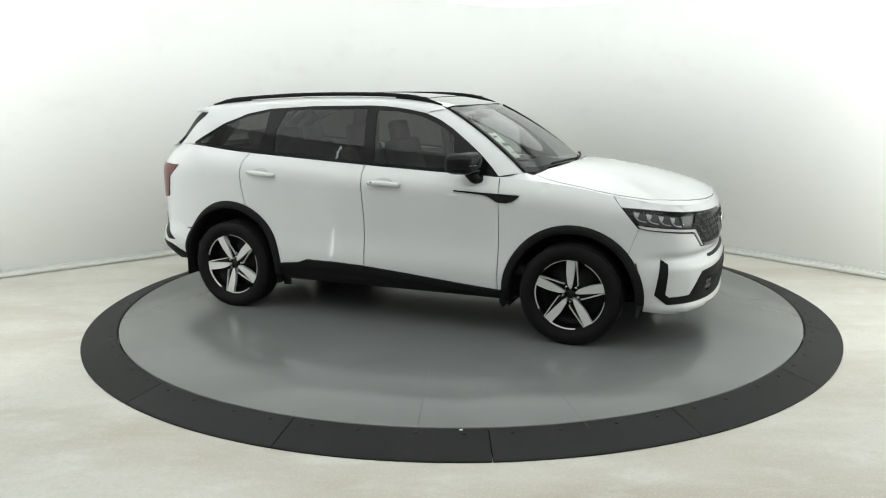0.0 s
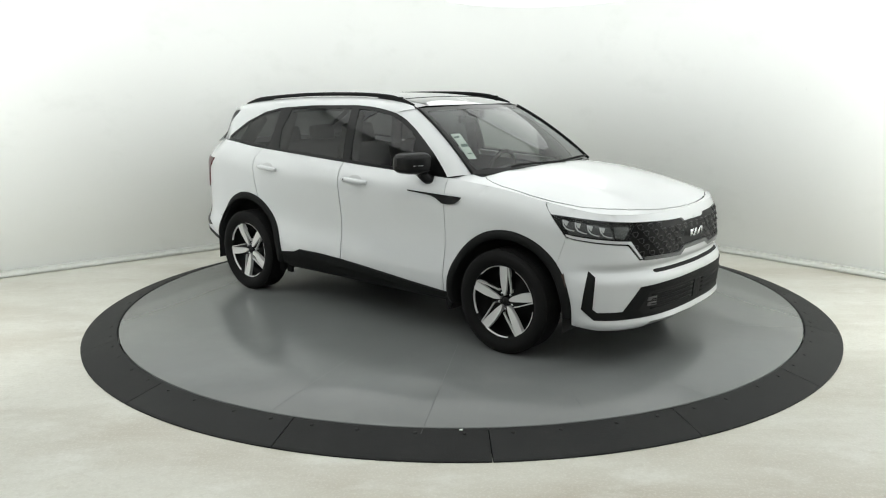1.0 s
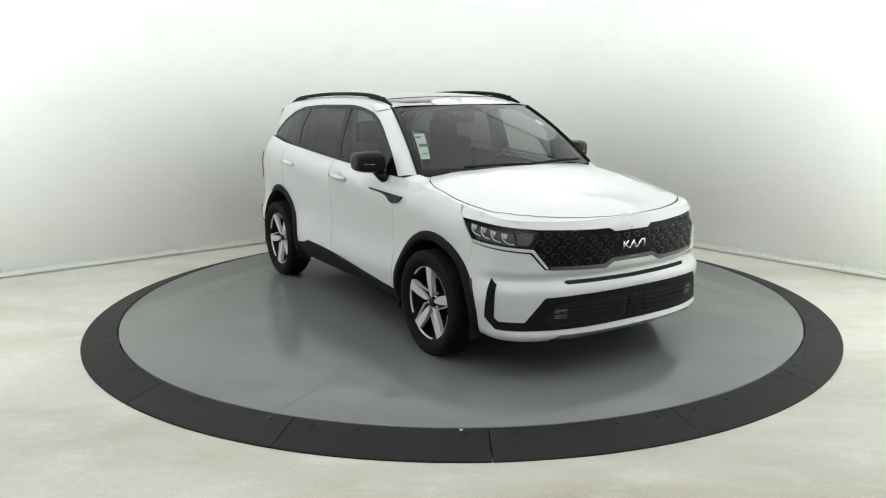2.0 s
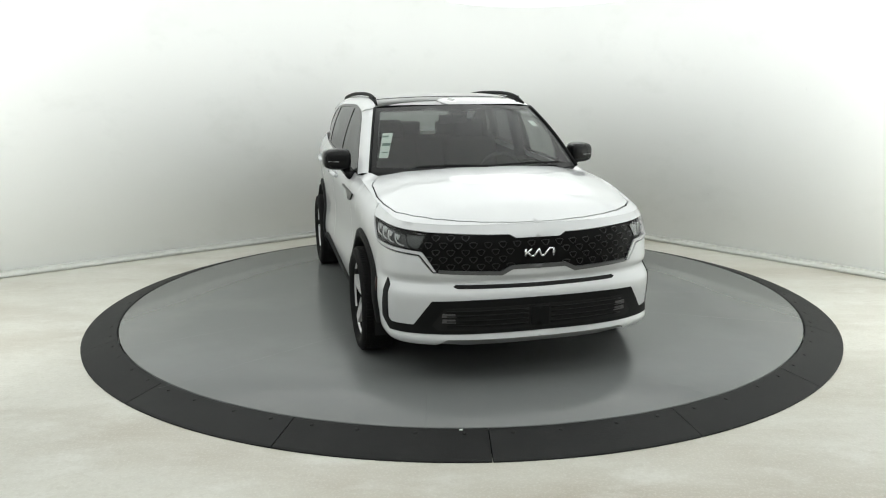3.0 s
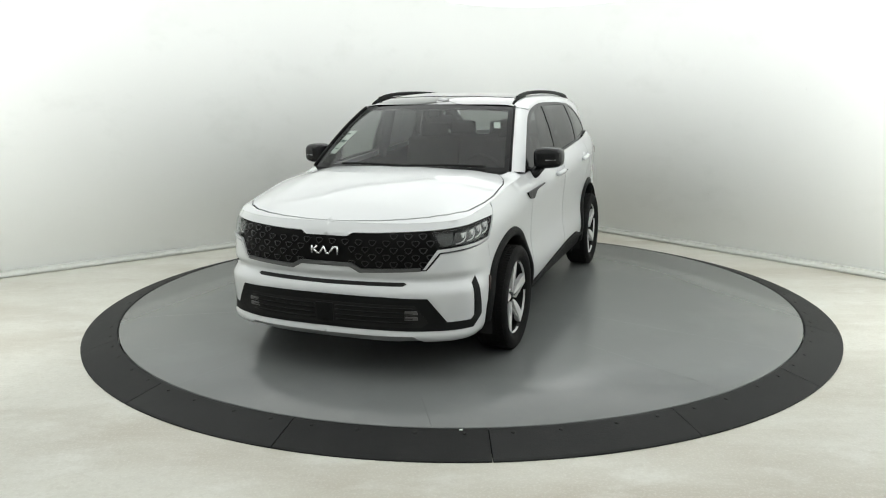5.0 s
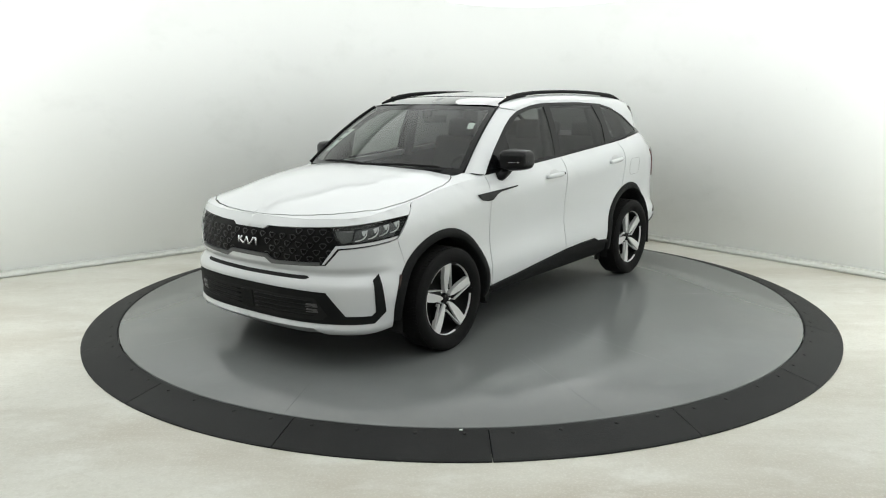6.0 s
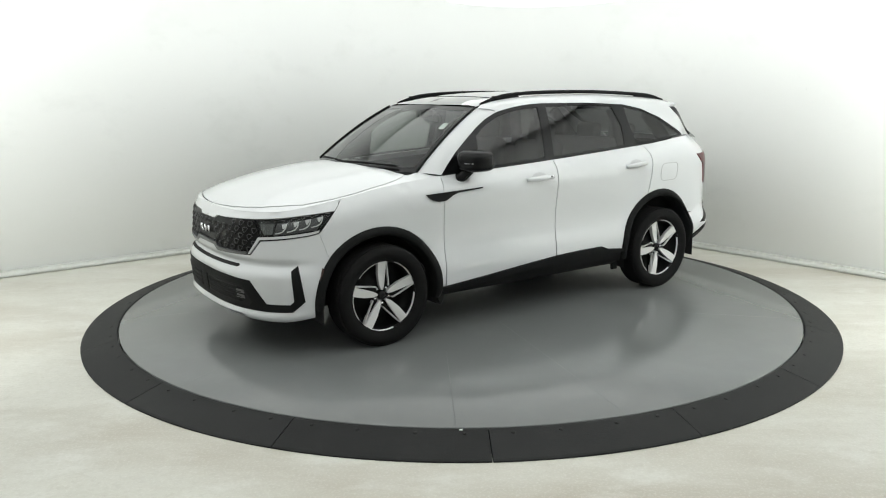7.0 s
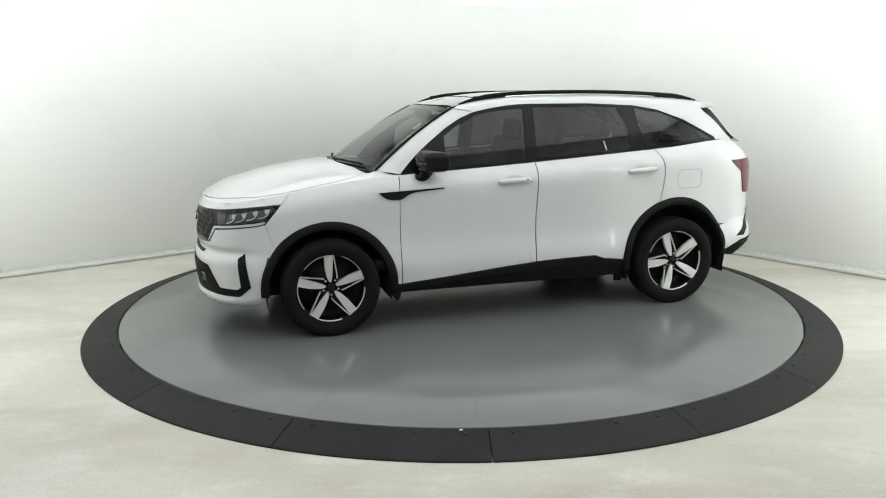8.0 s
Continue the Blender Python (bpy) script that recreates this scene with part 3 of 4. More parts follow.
def build_body(car):
    fa, ra = FRONT_ARCH, REAR_ARCH
    # nose above the grille and lamps, with the wings' tops
    nose = sheet(top_line(0, 1.30) + LAMP_TOP[::-1], flank, 0.03)
    seam_i = [(x, y) for x, y in SEAM if x > XS]
    rim_pts = [(p[0], p[1]) for u, p in zip(RIM_U, RIM) if p[0] > XS]
    sheet(rim_pts + [(XS, float(np.interp(-XS, -RIM[:, 0], RIM[:, 1]))), (XS, YS)] + seam_i, hood, 0.04, bm=nose)
    part("nose_panel", whole(nose), PAINT, car)
    low = LAMP_LOW
    bumper = [(0.0, 0.29), (0.55, 0.292), (0.62, 0.247), (0.87, 0.247), (1.062, 0.262)] + arc(*fa, 188, 140, 14) + [(1.1165, 0.827)] + low[1:]
    part("front_bumper", whole(sheet(bumper, flank, 0.017)), PAINT, car)
    wing = top_line(1.30, 2.09) + [(2.082, 1.03), (2.085, 0.34), (2.052, 0.338)] + arc(*fa, 0, 140, 40)[1:] + [(1.1175, 0.827), (1.238, 0.967)]
    bm = sheet(wing, flank, 0.035, gap=0.0015)
    rim_b = [(p[0], p[1]) for p in RIM if -0.56 < p[0] < XS]
    back = [(x, y) for x, y in SEAM if x < XS]
    sheet(rim_b + [(-0.56, 0.855), (-0.38, 0.800), (-0.345, 0.765)] + back + [(XS, YS), (XS, float(np.interp(-XS, -RIM[:, 0], RIM[:, 1])))], hood, 0.035, bm=bm)
    both("front_wing", bm, PAINT, car)
    bonnet = [(x - 0.002 - 0.004 * (x > 0.6), y - 0.009) if y > 0 else (x - 0.006, y) for x, y in SEAM[::-1]] + [(-0.285, 0.66), (-0.235, 0.52), (-0.175, 0.32), (-0.14, 0.0)]
    part("bonnet", whole(sheet(bonnet, hood, 0.04, rim=0.03)), PAINT, car)
    # black sheet under bonnet and wings; its colour shades the shut line
    liner = [(p[0] - 0.03, max(0.0, p[1] - 0.02)) for p in RIM if p[0] > -0.5] + [(-0.42, 0.80), (-0.28, 0.60), (-0.16, 0.30), (-0.13, 0.0)]
    part("bonnet_gap_shade", whole(sheet(liner, hood, 0.06, offset=-0.028, rim=0.0)), DARK, car)
    door_f = top_line(2.095, 3.160) + [(3.164, 1.12), (3.152, 0.80), (3.150, 0.433), (2.9, 0.413), (2.4, 0.366), (2.090, 0.340), (2.083, 1.03)]
    doors = both("front_door", sheet(door_f, flank, 0.035, gap=0.0015), PAINT, car)
    door_r = top_line(3.165, 4.205) + [(4.25, 1.19), (4.265, 1.13), (4.262, 0.996), (4.24, 0.845)] + arc(*ra, 111, 180 - 4, 20) + [(3.90, 0.399), (3.74, 0.417), (3.66, 0.447), (3.4, 0.444), (3.155, 0.434), (3.157, 0.80), (3.169, 1.12)]
    doors_r = both("rear_door", sheet(door_r, flank, 0.035, gap=0.0015), PAINT, car)
    quarter = top_line(4.21, 5.456, 16) + [(5.456, 0.64), (5.0, 0.68), (4.905, 0.62)] + arc(*ra, 31, 110, 24) + [(4.247, 0.845), (4.269, 0.996), (4.272, 1.13), (4.257, 1.19)]
    both("rear_quarter", sheet(quarter, flank, 0.035, holes=[TAIL]), PAINT, car)
    gate = top_line(5.46, U_END, 10) + [(U_END, 0.64), (5.46, 0.64)]
    part("tailgate", whole(sheet(gate, flank, 0.05)), PAINT, car)
    rear_b = [(4.9055, 0.6195), (5.0, 0.6795), (5.456, 0.6395), (U_END, 0.637), (U_END, 0.50), (5.30, 0.50), (5.05, 0.475), (4.925, 0.40)] + arc(*ra, 6, 29, 8)
    part("rear_bumper", whole(sheet(rear_b, flank, 0.035)), PAINT, car)
    rear_l = [(4.925, 0.395), (5.05, 0.470), (5.30, 0.495), (U_END, 0.495), (U_END, 0.30), (5.2, 0.31), (5.0, 0.34), (4.90, 0.36)]
    part("rear_valance", whole(sheet(rear_l, flank, 0.04, offset=0.006)), BLACK_PLASTIC, car)
    both("reflector_slit", sheet([(5.00, 0.512), (5.085, 0.512), (5.27, 0.72), (5.25, 0.725)], flank, 0.03, offset=0.004), GLOSS_BLACK, car)
    both("tail_lamp", sheet(shrink(TAIL, 0.003), flank, 0.03, offset=0.008, rim=0.02), TAIL_RED, car, "dark red tail lamp")
    # arch trims with their turned-in lips
    for name, (u0, z0, ru, rz), a0, a1 in (("front_arch_trim", fa, -9, 183), ("rear_arch_trim", ra, -4, 187)):
        w = 0.052
        bm = bmesh.new()
        rows = []
        n = 48
        for i in range(n + 1):
            a = radians(a0 + (a1 - a0) * i / n)
            c, s = math.cos(a), math.sin(a)
            row = []
            for k, off in ((0.0, -0.004), (0.004, 0.012), (w * 0.5, 0.019), (w, 0.020), (w + 0.008, 0.012), (w + 0.010, -0.05), (w + 0.010, -0.10)):
                p, q = flank(u0 + (ru - k) * c, z0 + (rz - k) * s)
                m = Vector(p) + Vector((0, 1, 0)) * off
                row.append(bm.verts.new(m))
            rows.append(row)
        for i in range(n):
            for k in range(len(rows[0]) - 1):
                bm.faces.new((rows[i][k], rows[i][k + 1], rows[i + 1][k + 1], rows[i + 1][k]))
        bmesh.ops.recalc_face_normals(bm, faces=bm.faces)
        both(name, bm, BLACK_PLASTIC, car, "matt black arch trim")
    sill_top = [(2.048, 0.345), (2.09, 0.338), (2.4, 0.364), (2.9, 0.411), (3.15, 0.431), (3.4, 0.442), (3.66, 0.445), (3.74, 0.415), (3.92, 0.397)]
    sill_mid = [(3.92, 0.375), (3.74, 0.378), (3.66, 0.390), (3.4, 0.388), (2.9, 0.362), (2.4, 0.322), (2.06, 0.304)]
    both("side_sill", sheet(sill_top + sill_mid, flank, 0.03, offset=0.016, rim=0.05), BLACK_PLASTIC, car, "matt black sill cladding")
    both("lower_sill", sheet(sill_mid[::-1] + [(3.925, 0.29), (3.7, 0.285), (2.9, 0.285), (2.06, 0.262)], flank, 0.03, offset=-0.006, rim=0.06), BLACK_PLASTIC, car)
    both("jacking_bracket", box(bmesh.new(), (-2.385, 0.825, 0.200), (-2.325, 0.855, 0.300), 0.008), BLACK_PLASTIC, car)
    # wheel wells and the dark floor of the car
    for name, x0, z0, r in (("front_wheel_well", 0.0, 0.335, 0.448), ("rear_wheel_well", -2.85, 0.36, 0.452)):
        bm = bmesh.new()
        n = 24
        rows = [[bm.verts.new((x0 + r * math.cos(math.pi * i / n), y, z0 + r * math.sin(math.pi * i / n) * 1.0 if 0 < i < n else 0.22)) for i in range(n + 1)] for y in (0.92, 0.50)]
        for i in range(n):
            bm.faces.new((rows[0][i], rows[0][i + 1], rows[1][i + 1], rows[1][i]))
        bm.faces.new(rows[1])
        both(name, bm, DARK, car)
    bm = bmesh.new()
    box(bm, (-3.55, -0.50, 0.24), (0.72, 0.50, 0.60), 0.05)
    box(bm, (-2.38, -0.86, 0.25), (-0.50, 0.86, 0.42), 0.03)
    part("underbody", bm, DARK, car)
    for y in (-0.45, 0.28):
        part("exhaust", box(bmesh.new(), (-3.3, y, 0.19), (-2.5, y + 0.17, 0.30), 0.03), DARK, car)
    # mud flaps
    bm = sheet([(2.03, 0.34), (2.09, 0.335), (2.075, 0.235), (2.05, 0.205), (2.03, 0.25)], lambda u, z: (np.array([outline(u)[0], outline(u)[1] - 0.03, z]), np.array([0, 1.0, 0])), 0.03, rim=0.14)
    both("front_mud_flap", bm, BLACK_PLASTIC, car)
    bm = sheet([(4.90, 0.40), (4.95, 0.40), (4.93, 0.27), (4.85, 0.27), (4.85, 0.33)], lambda u, z: (np.array([outline(u)[0], outline(u)[1] - 0.03, z]), np.array([0, 1.0, 0])), 0.03, rim=0.16)
    both("rear_mud_flap", bm, BLACK_PLASTIC, car)
    # side garnish, handles, fuel flap
    vent = [(2.418, 1.040), (2.2, 1.030), (1.930, 1.019), (1.950, 0.996), (1.985, 0.972), (2.030, 0.966), (2.083, 0.967), (2.120, 0.980), (2.150, 1.000), (2.20, 1.014), (2.418, 1.031)]
    both("wing_garnish", sheet(vent, flank, 0.02, offset=0.012, rim=0.016), GLOSS_BLACK, car, "gloss black blade on the front wing")
    for u0, u1, z0, z1, ds, nm in ((2.842, 3.108, 1.058, 1.070, doors, True), (3.93, 4.185, 1.095, 1.113, doors_r, False)):
        pts = []
        for i in range(13):
            k = i / 12
            p, n = flank(u0 + (u1 - u0) * k, z0 + (z1 - z0) * k)
            pts.append(Vector(p) + Vector(n) * (0.022 * math.sin(math.pi * min(1, max(0, k))) ** 0.35 + 0.004))
        bm = tube(bmesh.new(), pts, [0.010 + 0.0115 * math.sin(math.pi * (0.06 + 0.88 * i / 12)) ** 0.5 for i in range(13)], 12, 1.0)
        bc = mirrored(bm)
        # flat grey oval: the shade of the grip's hollow put into colour
        grip_shade = sheet([(u0 + (u1 - u0) * 0.5 + 0.072 * math.cos(a), (z0 + z1) / 2 + 0.012 + 0.034 * math.sin(a)) for a in np.linspace(0, 2 * math.pi, 20, endpoint=False)], flank, 0.03, offset=0.0015, rim=0.002)
        grip_shade_c = mirrored(grip_shade)
        for d, h, c in ((ds[0], bm, grip_shade), (ds[1], bc, grip_shade_c)):
            part("handle", h, PAINT, d)
            part("handle_shade", c, RECESS_SHADE, d)
        if nm:
            for d, s in ((ds[0], 1), (ds[1], -1)):
                b2 = bmesh.new()
                bmesh.ops.create_uvsphere(b2, u_segments=10, v_segments=6, radius=0.007)
                p, n = flank(u1 - 0.045, z1)
                q = Vector(p) + Vector(n) * 0.040
                bmesh.ops.translate(b2, verts=b2.verts, vec=(q.x, q.y * s, q.z - 0.002))
                part("key_hole", b2, GLOSS_BLACK, d)
    a, b = (4.390, 0.940), (4.628, 1.096)
    flap = []
    for cx, cz, s0 in ((b[0] - 0.05, b[1] - 0.05, 0), (a[0] + 0.05, b[1] - 0.05, 90), (a[0] + 0.05, a[1] + 0.05, 180), (b[0] - 0.05, a[1] + 0.05, 270)):
        flap += [(cx + 0.05 * math.cos(radians(s0 + k * 22.5)), cz + 0.05 * math.sin(radians(s0 + k * 22.5))) for k in range(5)]
    line = sheet(flap, flank, 0.03, offset=0.0012, rim=0.002, holes=[shrink(flap, 0.004)])
    part("fuel_flap_gap", line, SILVER, car)
    # the seams' dark backing: a black sheet whose colour gives the gaps their shade
    inner = top_line(0.0, U_END, 60, 0.03) + [(U_END, 0.35), (5.0, 0.45)] + arc(ra[0], ra[1], ra[2], ra[3], 5, 175, 20) + [(3.8, 0.44), (2.1, 0.38)] + arc(fa[0], fa[1], fa[2], fa[3], 5, 175, 20) + [(0.9, 0.30), (0.0, 0.30)]
    part("seam_shade", whole(sheet(inner, flank, 0.06, offset=-0.032, rim=0.0)), DARK, car)


def build_cabin(car):
    # panes and their black surround
    panes = {
        "front_door_glass": [(-0.895, 1.178), (-1.525, 1.213), (-1.548, 1.600), (-1.38, 1.592), (-1.17, 1.552), (-1.000, 1.478), (-0.895, 1.405)],
        "rear_door_glass": [(-1.615, 1.220), (-2.425, 1.272), (-2.423, 1.430), (-2.345, 1.596), (-2.1, 1.606), (-1.632, 1.607)],
        "quarter_glass": [(-2.58, 1.282), (-3.18, 1.330), (-3.225, 1.336), (-2.95, 1.472), (-2.75, 1.545), (-2.50, 1.590), (-2.52, 1.440)],
    }
    bm = sheet(DLO, cabin, 0.04, offset=0.003, rim=0.02, holes=list(panes.values()))
    both("window_surround", bm, GLOSS_BLACK, car, "gloss black window surround")
    for name, poly in panes.items():
        both(name, sheet(shrink(poly, 0.001), cabin, 0.05, offset=-0.001, rim=0.003), DOOR_GLASS if name == "front_door_glass" else SIDE_GLASS, car, "tinted glass" if name == "front_door_glass" else "dark tinted glass")
    # roof sides, rear pillars
    top = [(x, s) for x, s in DLO[8:17]]
    edge_in = 0.600
    side = [(-3.275, 1.318)] + [(-3.262, 1.338)] + top + [(-1.145, 1.574), (-1.10, 1.60), (-1.02, 1.64), (-1.02, roof_s(-1.02, edge_in + 0.02))]
    side += roof_line(-1.06, -2.75, edge_in) + roof_line(-2.75, -3.26, 0.0, 10) + [(-3.26, roof_s(-3.26, 0.55)), (-3.15, 1.60), (-3.175, 1.548), (-3.335, 1.44), (-3.525, 1.305), (-3.45, 1.312)]
    part("roof_side", whole(sheet(side, cabin, 0.035)), PAINT, car)
    roof = [(-0.955, roof_s(-0.955, 0.0)), (-0.962, roof_s(-0.962, 0.2)), (-0.985, roof_s(-0.985, 0.4)), (-1.018, roof_s(-1.018, 0.605))] + roof_line(-1.06, -2.745, edge_in) + roof_line(-2.745, -0.97, 0.0)
    part("roof_glass", whole(sheet(shrink(roof, 0.0), cabin, 0.05, offset=0.002)), ROOF_GLASS, car, "glossy black panoramic roof glass")
    part("roof_joint", whole(sheet([(-1.215, roof_s(-1.215, 0.0)), (-1.23, roof_s(-1.23, 0.25)), (-1.25, roof_s(-1.25, 0.59)), (-1.262, roof_s(-1.262, 0.59)), (-1.242, roof_s(-1.242, 0.25)), (-1.227, roof_s(-1.227, 0.0))], cabin, 0.05, offset=0.004)), BLACK_PLASTIC, car)
    # front pillars: from the window surround to the screen's edge
    edge = [(-0.543, 1.142), (-0.60, 1.208), (-0.69, 1.295), (-0.80, 1.381), (-0.92, 1.467), (-1.03, 1.530), (-1.145, 1.574)]
    bs = [0.0, 0.12, 0.28, 0.46, 0.66, 0.84, 1.0]
    bm = bmesh.new()
    rows = []
    for (x, z), b in zip(edge, bs):
        p = Vector(cabin_point(x, z))
        q = Vector(screen_point(1.0, b))
        m = p.lerp(q, 0.5) + Vector((0.008, 0.016, 0.008))
        rows.append([bm.verts.new(p * (1 - t) ** 2 + m * 2 * t * (1 - t) + q * t * t) for t in (0, 0.2, 0.4, 0.6, 0.8, 1.0)])
    for i in range(len(rows) - 1):
        for k in range(5):
            bm.faces.new((rows[i][k], rows[i][k + 1], rows[i + 1][k + 1], rows[i + 1][k]))
    bmesh.ops.recalc_face_normals(bm, faces=bm.faces)
    both("front_pillar", bm, PAINT, car)
    # windscreen with its black border
    out = [(a, 0.0) for a in np.linspace(-1, 1, 13)] + [(a, 1.0) for a in np.linspace(1, -1, 13)]
    inn = [(a, 0.055) for a in np.linspace(-0.955, 0.955, 13)] + [(a, 0.93 - 0.03 * (abs(a) < 0.2)) for a in np.linspace(0.94, -0.94, 13)]
    part("windscreen", sheet(inn, screen, 0.08, rim=0.0, offset=0.001), FRONT_GLASS, car, "clear windscreen")
    part("windscreen_border", sheet(out, screen, 0.05, rim=0.012, holes=[inn]), GLOSS_BLACK, car)
    pts = [Vector(screen_point(1.005, b)) + Vector((0.0, 0.002, 0.006)) for b in np.linspace(0.0, 1.0, 12)]
    both("screen_seal", tube(bmesh.new(), pts, 0.009, 6), BLACK_PLASTIC, car)
    # scuttle and wipers
    bm = bmesh.new()
    rows = []
    for i in range(21):
        a = -1 + 2 * i / 20
        k = 1 - a * a
        p = Vector(screen_point(a, 0.03))
        q = Vector((-0.305 + 0.175 * k, a * 0.76, 1.13 + 0.04 * k))
        rows.append([bm.verts.new(p), bm.verts.new(p.lerp(q, 0.5) - Vector((0, 0, 0.012))), bm.verts.new(q - Vector((0, 0, 0.02)))])
    for i in range(20):
        for k in range(2):
            bm.faces.new((rows[i][k], rows[i + 1][k], rows[i + 1][k + 1], rows[i][k + 1]))
    bmesh.ops.recalc_face_normals(bm, faces=bm.faces)
    part("scuttle", bm, BLACK_PLASTIC, car)
    for a0, a1 in ((0.80, 0.02), (0.05, -0.62)):
        bm = tube(bmesh.new(), [Vector(screen_point(a0 + (a1 - a0) * t, 0.035 + 0.05 * t * (1 - t))) + Vector((0.01, 0, 0.020)) for t in np.linspace(0, 1, 12)], 0.009, 6)
        part("wiper", bm, BLACK_PLASTIC, car)
    # rails
    pts = []
    xs = np.linspace(-1.07, -3.16, 30)
    for i, x in enumerate(xs):
        k = i / 29
        lift = 0.020 * min(1.0, math.sin(math.pi * k) * 3.2) + 0.002
        p = cabin_point(x, look_up(ROOF_Z, x) - 0.065 + 0.115)
        pts.append((x, p[1] - 0.004, p[2] + lift))
    bm = tube(bmesh.new(), pts, [0.008 + 0.006 * min(1, math.sin(math.pi * i / 29) * 4) for i in range(30)], 10, 1.1)
    both("roof_rail", bm, BLACK_PLASTIC, car, "black roof rail")
    for x in (-1.32, -2.9):
        p = cabin_point(x, look_up(ROOF_Z, x) - 0.065 + 0.115)
        both("rail_foot", box(bmesh.new(), (x - 0.13, p[1] - 0.014, p[2] - 0.012), (x + 0.13, p[1] + 0.008, p[2] + 0.020), 0.006), BLACK_PLASTIC, car)
    # spoiler and rear screen
    bm = bmesh.new()
    rows = []
    for i in range(13):
        y = -0.62 + 1.24 * i / 12
        k = 1 - (abs(y) / 0.62) ** 4 * 0.5
        za = look_up(ROOF_Z, -3.22) + 0.004 + 0.014 * (1 - (y / 0.62) ** 2)
        rows.append([bm.verts.new(v) for v in ((-3.16, y, za - 0.01), (-3.255, y, za - 0.020), (-3.315 - 0.035 * k, y, za - 0.034), (-3.32 - 0.04 * k, y, za - 0.050), (-3.285, y, za - 0.062), (-3.20, y, za - 0.10))])
    for i in range(12):
        for k in range(5):
            bm.faces.new((rows[i][k], rows[i + 1][k], rows[i + 1][k + 1], rows[i][k + 1]))
    for r in (rows[0], rows[-1]):
        bm.faces.new(r)
    bmesh.ops.recalc_face_normals(bm, faces=bm.faces)
    part("rear_spoiler", bm, PAINT, car)
    both("rear_screen_trim", sheet([(-3.145, 1.578), (-3.225, 1.582), (-3.555, 1.315), (-3.532, 1.306), (-3.340, 1.443), (-3.180, 1.548)], cabin, 0.04, offset=0.001, rim=0.05), GLOSS_BLACK, car, "gloss black trim beside the rear screen")
    bm = bmesh.new()
    rows = []
    for b in np.linspace(0, 1, 6):
        row = []
        for a in np.linspace(-1, 1, 9):
            w = 0.66 - 0.05 * b
            row.append(bm.verts.new((-3.590 + 0.40 * b - 0.05 * (1 - a * a), a * w, 1.285 + 0.27 * b)))
        rows.append(row)
    for i in range(5):
        for k in range(8):
            bm.faces.new((rows[i][k], rows[i][k + 1], rows[i + 1][k + 1], rows[i + 1][k]))
    bmesh.ops.recalc_face_normals(bm, faces=bm.faces)
    part("rear_screen", bm, DOOR_GLASS, car, "dark rear screen glass")


